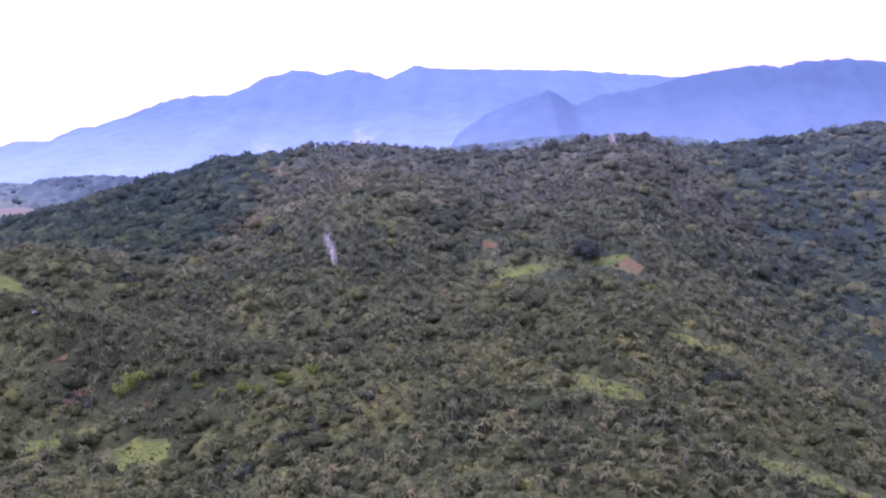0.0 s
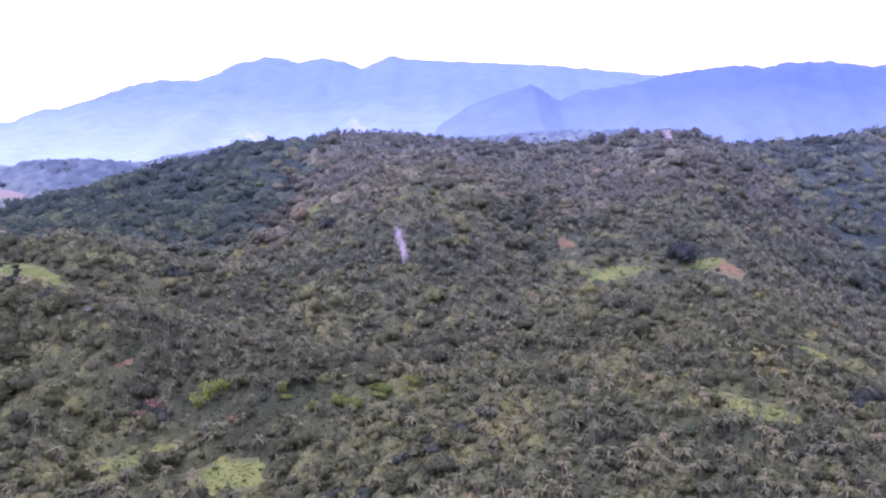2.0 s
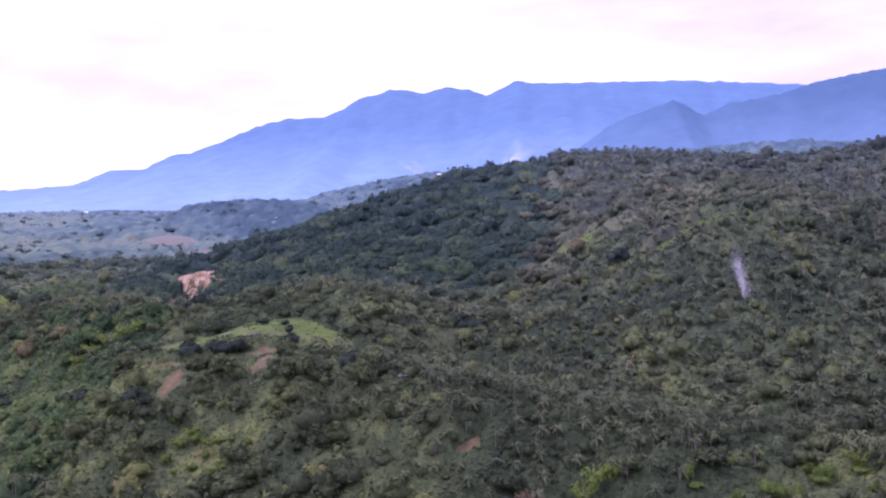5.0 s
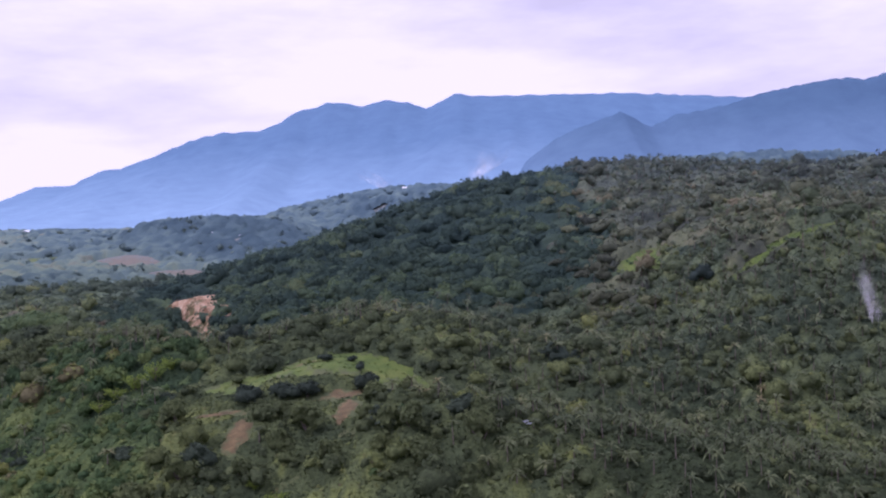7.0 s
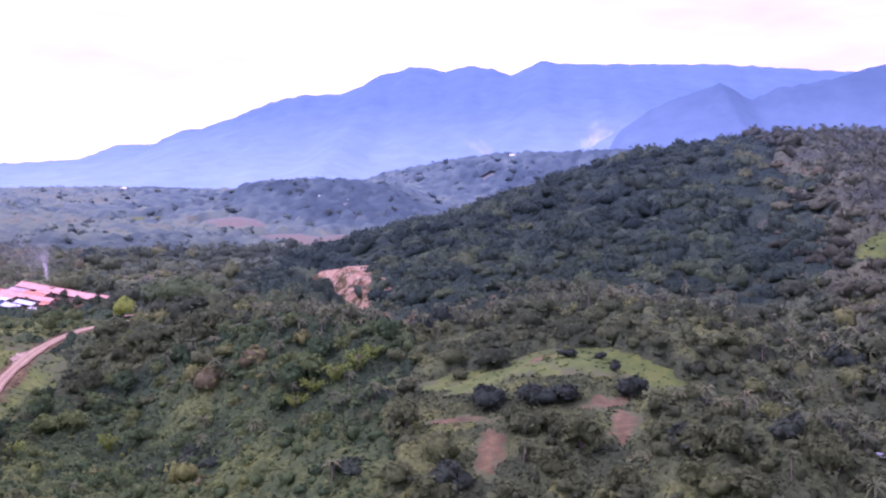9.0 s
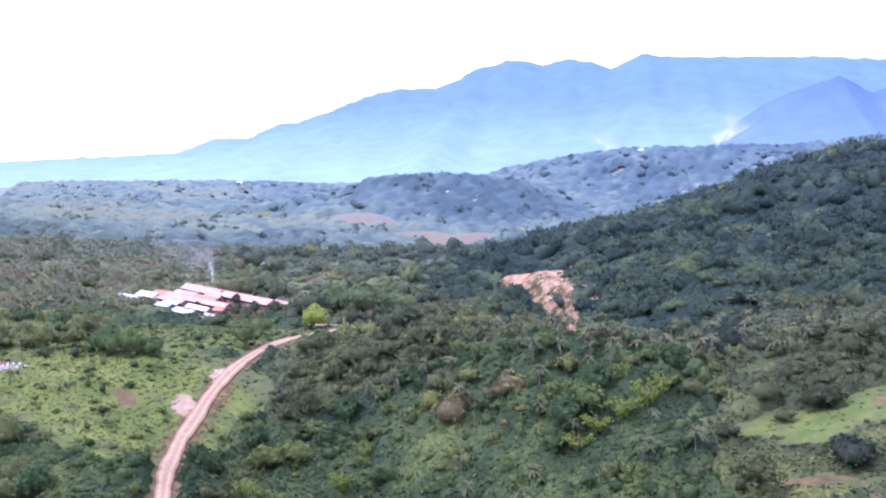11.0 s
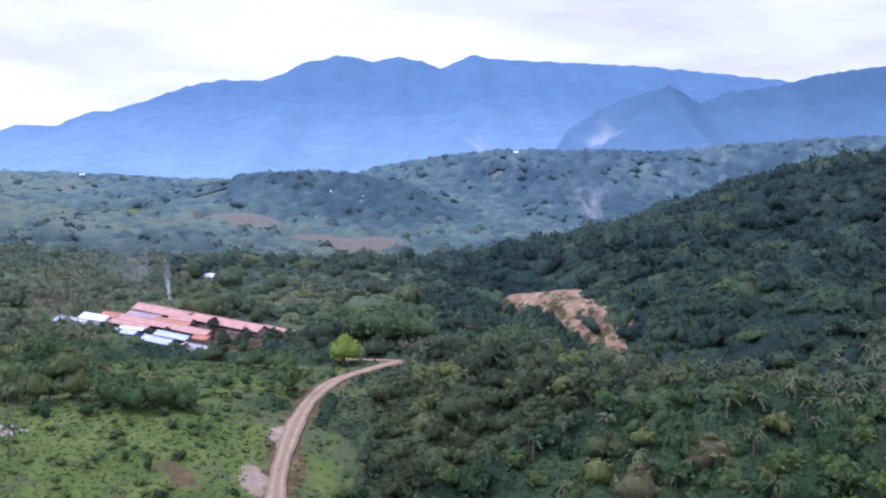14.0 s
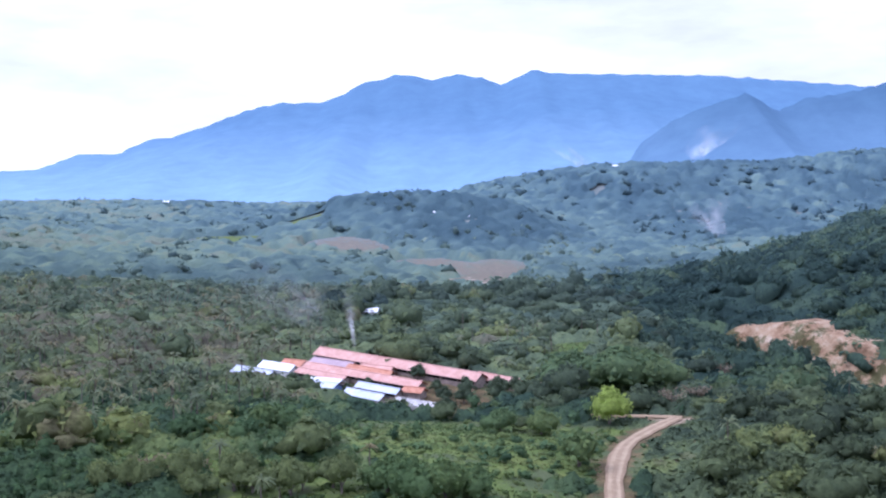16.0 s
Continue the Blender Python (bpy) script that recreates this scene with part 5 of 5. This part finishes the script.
def make_bamboo(rng, mat, label):
    e = new("bamboo_clump")
    tagged(e, label, "bamboo", "bamboo clumps")
    leaves, canes = [], []
    for k in range(34):
        a, d = rng.uniform(0, 6.28), rng.uniform(0.2, 1.0)
        h, out = rng.uniform(0.75, 1.15), rng.uniform(0.25, 0.75)
        t = np.linspace(0.3, 1, 12)[:, None]
        dirv = np.array([math.cos(a), math.sin(a), 0])
        p = dirv * (0.18 * d + out * t ** 2.2) + np.array([0, 0, 1]) * h * (t - 0.18 * t ** 3)
        n = rng.normal(size=p.shape) + [0, 0, 0.8]
        n /= np.linalg.norm(n, axis=1, keepdims=True)
        leaves.append(blades(p + rng.normal(size=p.shape) * 0.035, n, rng.uniform(0.06, 0.11, len(p)), rng, 0.6))
        cv, cf = stem(h * 0.7, 0.012, 0.008, 0.1, 4, 2)
        m = np.array(Matrix.Rotation(a, 3, 'Z') @ Matrix.Rotation(0.2 * out, 3, 'Y'))
        canes.append((cv @ m.T, cf))
    v, f = pack(leaves)
    part("foliage", mesh_of("foliage", v, f, mat, (("tint", np.full(len(v), 0.6)),)), None, e)
    v, f = pack(canes)
    part("canes", mesh_of("canes", v, f, BARK), None, e)
    return e


BAMBOO = make_bamboo(PRNG, LIME_LEAF, "feathery yellow green bamboo clump")
for k, (bx, by, s, h) in enumerate(((-80, 453, 4.8, 4.0), (-76, 456, 5.2, 4.6), (-71, 458, 5.4, 5.6), (-66, 461, 5.2, 5.8), (-62, 465, 4.4, 5.0), (87, 355, 5.0, 8.0), (84, 352, 4.0, 6.5), (92, 358, 3.6, 5.5), (-20, 388, 4.0, 3.0), (-14, 384, 4.0, 3.0), (-25, 392, 3.6, 3.0), (-9, 381, 3.6, 2.6),
                                    (150, 361, 4.5, 5.0), (-131, 465, 4.0, 6.0), (-150, 452, 4.0, 6.0))):
    stand(BAMBOO, bx, by, s, h, k * 2.1, k > 0)

DRY = make_bamboo(PRNG, DRY_LEAF, "dry tan bamboo clump among green scrub")
for k, (bx, by, s, h) in enumerate(((72, 352, 4.6, 6.0), (68, 350, 4.0, 5.0), (96, 346, 3.2, 4.0), (-146, 578, 4.0, 5.0), (-140, 583, 4.4, 5.5), (-128, 604, 4.0, 4.4), (-238, 512, 4.4, 4.6), (-246, 516, 4.0, 4.2), (327, 367, 3.0, 3.6))):
    stand(DRY, bx, by, s, h, k * 2.3, k > 0)

# ---------------------------------------------------------------- the rest of the growth, past counting
TREES = [crown(RNG, 6, 17, 0.85, 0.15) for _ in range(10)]
DOMES = [crown(RNG, 7, 16, 0.72, 0.15, 0.80) for _ in range(10)]
SMALL = [crown(RNG, 5, 8, 0.8, 0.17) for _ in range(10)]
BEYOND = in_valley(X, Y)
DARK_WOOD = FOREST > 0.15 + 0.7 * RNG.uniform(size=X.size)
# the valley floor's grey is haze painted in by foliage()
for name, where, shapes, mat, label in (("broadleaf_woods", ~BEYOND, TREES, LEAF, "mixed green broadleaf woods over the slopes"),
                                        ("valley_woods", BEYOND & (X < -90), SMALL, LEAF, "hazy grey green woods of the valley floor"),
                                        ("upper_woods", BEYOND & (X >= -90), SMALL, OLIVE_LEAF, "olive green woods of the upper slopes")):
    i = np.where(IS_TREE & ~single & ~DARK_WOOD & where)[0]
    size = 2.5 + 2.4 * RNG.uniform(size=len(i)) ** 1.6 + 1.8 * (RNG.uniform(size=len(i)) < 0.09)
    tint = np.clip(0.12 + 0.62 * N1[i] * RNG.uniform(0.1, 1.3, len(i)) + zone(X[i], Y[i]) + 0.12 * smooth(-120, -200, X[i]) + 0.22 * (RNG.uniform(size=len(i)) < 0.09) + 0.55 * (RNG.uniform(size=len(i)) < 0.02), 0, 1)
    tall = size * RNG.uniform(0.65, 1.2, len(i))
    stuff(name, scatter(shapes, X[i], Y[i], Z[i] + 0.25 * tall, size, tall, tint, RNG), mat, label, "woods")
for name, where, mat, label in (("forest", X < 250, FOREST_LEAF, "dense dark green forest of rounded crowns"),
                                ("far_bank_forest", X >= 250, LEAF, "dense dull green forest of a far bank")):
    i = np.where(IS_TREE & ~single & DARK_WOOD & where)[0]
    size = 2.8 + 3.2 * FOREST[i] * RNG.uniform(size=len(i)) ** 1.6
    tint = np.clip(0.16 + 0.56 * N1[i] * RNG.uniform(0.0, 1.3, len(i)) + zone(X[i], Y[i]) + 0.32 * (RNG.uniform(size=len(i)) < 0.12), 0, 0.95)
    stuff(name, scatter(DOMES, X[i], Y[i], Z[i] + 0.1 * size, size, size * RNG.uniform(0.75, 1.25, len(i)), tint, RNG), mat, label, "forest")

PALMS = [palm_crown(RNG, 20, 2, crease=False) for _ in range(10)]
STEMS = [stem(1.0, 0.18, 0.12, 0.2, 3, 1), stem(1.0, 0.18, 0.12, -0.3, 3, 1)]
# the upper grove looks paler through the haze painted into the fronds
for upper in (False, True):
    i = np.where(IS_PALM & ~single & (((Y > 435 + 70 * field(X, Y, 9, 13)) & (X > 15) | (X < -215)) == upper))[0]
    tint = np.clip(0.10 + 0.65 * N2[i] * RNG.uniform(0.2, 1.3, len(i)) + 0.18 * patch(X[i], Y[i], 200, 290, 55, 16) + 0.6 * np.minimum(zone(X[i], Y[i]), 0) + 0.34 * smooth(-190, -225, X[i]) + 0.18 * patch(X[i], Y[i], -10, 490, 70, 22), 0, 1)
    size = RNG.uniform(2.0, 3.2, len(i))
    lift = RNG.uniform(3.6, 7.0, len(i))
    stuff("palm_grove", scatter(PALMS, X[i], Y[i], Z[i] + lift, size, size, tint, RNG), FROND,
          "grove of hazy olive coconut palms on slopes and valley floor" if upper else "grove of green coconut palms on the lower slopes", "palm grove")
    stuff("palm_trunks", scatter(STEMS, X[i], Y[i], Z[i] - 0.3, np.ones(len(i)), lift + 0.4, tint, RNG), BARK, "grey trunks of the coconut grove", "palm trunks")

# undergrowth between the trees and scrub on the open slopes
BANANAS = [banana(RNG, 9) for _ in range(6)]
SHRUBS = [crown(RNG, 4, 8, 0.7, 0.2, 0.55, 0) for _ in range(8)]
i = np.where(IS_SCRUB)[0]
half = RNG.uniform(size=len(i)) < 0.45
a, b = i[half], i[~half]
stuff("banana_scrub", scatter(BANANAS, X[a], Y[a], Z[a], RNG.uniform(1.5, 2.7, len(a)), RNG.uniform(1.4, 2.6, len(a)), np.clip(RNG.normal(0.56, 0.15, len(a)) + 0.6 * zone(X[a], Y[a]), 0, 0.92), RNG), FRESH_LEAF,
      "broad-leaved banana scrub in fresh green", "scrub")
stuff("bushes", scatter(SHRUBS, X[b], Y[b], Z[b], RNG.uniform(1.3, 2.6, len(b)), RNG.uniform(1.2, 2.6, len(b)), np.clip(RNG.normal(0.42, 0.2, len(b)) + 0.8 * zone(X[b], Y[b]), 0, 0.92), RNG), FRESH_LEAF,
      "mixed green bushes on the valley sides", "bushes")

mx, my = jitter(-330, 430, 255, 600, 3.7, RNG)
ok = wooded(mx, my) & ~on_hill(mx, my) & ~kept_low(mx, my) & (RNG.uniform(size=mx.size) < np.where(my < 540, 0.8, 0.3))
mx, my = mx[ok], my[ok]
SAPLINGS = [crown(RNG, 3, 8, 0.75, 0.19, 0.5, 0) for _ in range(10)]
green = fresh(mx, my)
for where, mat, label in ((~green, LEAF, "mid-sized saplings and bushes in many greens"), (green, FRESH_LEAF, "fresh green saplings and bushes beside the road")):
    a, b = mx[where], my[where]
    size = 1.3 + 1.9 * RNG.uniform(size=len(a)) ** 1.5
    stuff("saplings", scatter(SAPLINGS, a, b, land(a, b) + 1.1, size, size * RNG.uniform(0.7, 1.3, len(a)),
          np.clip(0.34 * field(a, b, 10, 14) + RNG.uniform(-0.08, 0.5, len(a)) + zone(a, b), 0, 0.88), RNG), mat, label, "saplings")
ux, uy = jitter(-330, 430, 255, 600, 3.8, RNG)
thin = RNG.uniform(size=ux.size) < np.where((ux < 60) & (uy < 560), 1.0, 0.60)
ux, uy = ux[thin], uy[thin]
ok = (uy > near_edge(ux)) & (ux > -222 - 0.47 * (uy - 347)) & (ux < 222 + 0.43 * uy) & (np.minimum(off_line(ux, uy, ROAD_LINE), off_line(ux, uy, FARM_LANE)) > 3.2) & ~bare(ux, uy) & ~farm_clear(ux, uy) & ~quarry_clear(ux, uy)
lawn = cover_of(ux, uy, LAWNS)
ok &= (lawn < 0.35) | (RNG.uniform(size=ux.size) < np.where(ux < -160, np.where(uy > 504, 0.75, 0.40), np.where((ux < 30) & (uy > 440), 0.05, 0.65)))
low = lawn > 0.35
for hx, hy, hr in KEEP_LOW:
    low |= np.hypot(ux - hx, uy - hy) < hr
ok &= lawn > 0.35
ux, uy, lawn, low = ux[ok], uy[ok], lawn[ok], low[ok]
wide = np.where(low, RNG.uniform(0.6, 1.0, len(ux)) * np.where(lawn > 0.35, RNG.uniform(1, 2.2, len(ux)), 2.8), RNG.uniform(1.9, 3.4, len(ux)))
tall = wide * np.where(low, np.where(lawn > 0.35, 0.8, 0.4), RNG.uniform(0.9, 1.7, len(ux)))
stuff("undergrowth", scatter([crown(RNG, 3, 10, 0.5, 0.19, 0.6, 0) for _ in range(8)], ux, uy, land(ux, uy) + np.where(low, -0.1, 0.9), wide, tall,
      np.clip(RNG.normal(0.58, 0.17, len(ux)) + 0.15 * (lawn > 0.35) + 0.4 * (field(ux, uy, 12, 9) - 0.5), 0, 1.0), RNG), FRESH_LEAF, "low bushy undergrowth in rough meadows", "undergrowth")


def tuft(rng, n):
    v, f = [], []
    for k in range(n):
        a, b = rng.uniform(0, 6.28), rng.uniform(0, 6.28)
        p = np.array([math.cos(b), math.sin(b), 0]) * rng.uniform(0, 0.6)
        s = np.array([math.cos(a), math.sin(a), 0]) * 0.28
        q = len(v)
        v += [p - s, p + s, p + np.array([math.cos(b) * 0.4, math.sin(b) * 0.4, rng.uniform(0.6, 1.0)])]
        f.append((q, q + 1, q + 2))
    return np.array(v), np.array(f)


gx, gy = jitter(-330, 340, 262, 660, 1.35, RNG)
g = cover_of(gx, gy, NEAR_LAWNS)
ok = (g > 0.30 + 0.35 * RNG.uniform(size=gx.size)) & ((gx < -100) | (gy < 400) | (RNG.uniform(size=gx.size) < 0.3)) & (gy > near_edge(gx) - 6) & ~bare(gx, gy) & (off_line(gx, gy, ROAD_LINE) > 2.6)
gx, gy = gx[ok], gy[ok]
stuff("grass", scatter([tuft(RNG, 7) for _ in range(6)], gx, gy, land(gx, gy) - 0.05, RNG.uniform(0.5, 1.1, len(gx)), RNG.uniform(0.2, 0.55, len(gx)), np.clip(np.where((gx > -100) & (gy > 400), 0.55, 0.8) * field(gx, gy, 11, 5) + RNG.uniform(0.1, 0.35, len(gx)), 0, 1), RNG),
      GRASS, "rough sunlit grass of the open meadows", "grass")

# taller trees that stand out of the distant woods
fx, fy = jitter(-800, 620, 790, 1440, 8.5, RNG)
FN = field(fx, fy, 60, 3)
ok = (fx > -240 - 0.47 * (fy - 347)) & ((fx < 60 + 0.40 * (fy - 700)) | ((fy < 1000) & (fx > 330))) & ~bare(fx, fy) & (cover_of(fx, fy, FAR_LAWNS) < 0.35)
ok &= RNG.uniform(size=fx.size) < np.where(field(fx, fy, 20, 17) > 0.56, 0.55, 0.05)
fx, fy, FN = fx[ok], fy[ok], FN[ok]
size = RNG.uniform(3.5, 7.0, len(fx))
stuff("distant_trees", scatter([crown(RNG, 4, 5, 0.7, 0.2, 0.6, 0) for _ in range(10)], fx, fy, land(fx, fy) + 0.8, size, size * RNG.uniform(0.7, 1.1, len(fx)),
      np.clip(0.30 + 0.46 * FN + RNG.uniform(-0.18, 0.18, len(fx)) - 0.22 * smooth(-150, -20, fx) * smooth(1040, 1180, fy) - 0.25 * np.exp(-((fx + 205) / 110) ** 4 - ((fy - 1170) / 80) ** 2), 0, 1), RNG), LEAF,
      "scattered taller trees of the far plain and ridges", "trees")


# ---------------------------------------------------------------- rubble beside the meadow
def build_rubble():
    """Broken concrete and stones strewn round a mound of red earth."""
    rng = np.random.default_rng(5)
    out = []
    for k in range(520):
        a, d = rng.uniform(0, 6.28), rng.uniform(0, 1) ** 0.55
        x, y = -231 + 10.5 * d * math.cos(a) + rng.normal(0, 0.8), 493.2 + 3.4 * d * math.sin(a) + rng.normal(0, 0.6)
        if rng.uniform() > field(x, y, 2.2, 21) * 1.5:
            continue
        s = 0.10 + 0.38 * rng.uniform() ** 2
        out.append((ICO_V * (1 + rng.uniform(-0.3, 0.3, (12, 1))) * s * [1.3, 1, 0.6] + [x, y, float(land(x, y)) + 0.1], ICO_F))
    v, f = pack(out)
    tagged(new("rubble_heap", mesh_of("rubble_heap", v, f, STONE)), "pale broken rubble strewn over rough grass", "rubble", kind="stuff")
    bm = bmesh.new()
    bmesh.ops.create_grid(bm, x_segments=26, y_segments=14, size=1)
    base = float(land(-231, 495.5))
    for c in bm.verts:
        d = math.hypot(c.co.x, c.co.y)
        h = 1.5 * max(0, 1 - d * d) ** 0.8 * (1 + 0.5 * noise.noise((c.co.x * 3, c.co.y * 2, 1.0))) + 0.25 * noise.noise((c.co.x * 9, c.co.y * 6, 3.0)) * max(0, 1 - d)
        c.co = (c.co.x * 4.6, c.co.y * 2.0, h - 0.35)
    for poly in bm.faces:
        poly.smooth = True
    me = bpy.data.meshes.new("earth_mound")
    bm.to_mesh(me)
    bm.free()
    me.materials.append(RED_EARTH)
    ob = new("earth_mound", me)
    ob.location = (-231, 495.5, base)
    tagged(ob, "low mound of orange brown earth beside rubble", "earth mound")


build_rubble()


# ---------------------------------------------------------------- smoke
def build_smoke(x, y, z, height, width, drift, dense, seed, label):
    """Many thin curled veils round a leaning stem, wider and thinner with height."""
    rng = np.random.default_rng(seed)
    V, F, T, n = [], [], [], 0
    for k in range(4):
        a = k * 0.8 + rng.uniform(0, 0.5)
        rows, cols = 24, 7
        p, off = rng.uniform(0, 6.28), rng.uniform(-0.32, 0.32, 2)
        lo, hi = rng.uniform(0.0, 0.35), rng.uniform(0.6, 1.0)
        for r in range(rows):
            t = r / (rows - 1)
            w = width * (0.12 + 0.75 * t ** 0.8)
            cx = drift[0] * t ** 1.4 + w * (0.22 * math.sin(5 * t + p) + off[0])
            cy = drift[1] * t ** 1.4 + w * (0.22 * math.cos(4 * t + p) + off[1])
            for c in range(cols):
                s = c / (cols - 1) * 2 - 1
                V.append((x + cx + math.cos(a + 1.5 * t) * w * s / 2, y + cy + math.sin(a + 1.5 * t) * w * s / 2, z + height * t + 0.15 * w * math.sin(3 * s + p)))
                fade = min(1, max(0, (t - lo * 0.5) * 6 + 0.3)) * max(0, 1 - (t / hi) ** 2)
                T.append(0.95 * dense * (1 - s * s) ** 2 * fade)
        i = np.arange(rows * cols).reshape(rows, cols) + n
        F.append(np.stack([i[:-1, :-1], i[:-1, 1:], i[1:, 1:], i[1:, :-1]], -1).reshape(-1, 4))
        n += rows * cols
    me = mesh_of("smoke_plume", V, np.concatenate(F), SMOKE, (("thick", T),), True)
    tagged(new("smoke_plume", me), label, "smoke", "smoke plumes of the valley")


build_smoke(146, 461, 53, 20, 10, (-5, 0), 0.36, 1, "thin white smoke plume rising from hillside trees")
build_smoke(-221, 632, 52, 20, 4, (-2, 3), 0.32, 2, "thin blue smoke plume behind the farm sheds")
build_smoke(-236, 660, 56, 24, 40, (-24, 6), 0.08, 8, "faint drifting blue smoke beside the farm")
build_smoke(18, 1134, 64, 40, 36, (-6, 10), 0.32, 3, "broad pale smoke rising in a far valley")
build_smoke(62, 1375, 134, 40, 54, (16, 10), 0.40, 4, "white smoke plume on a far ridge")
build_smoke(-44, 1400, 124, 36, 50, (-34, 10), 0.32, 5, "drifting pale smoke over a far ridge")
build_smoke(300, 640, 108, 14, 12, (-8, 0), 0.5, 6, "low white smoke among trees on the hill crest")
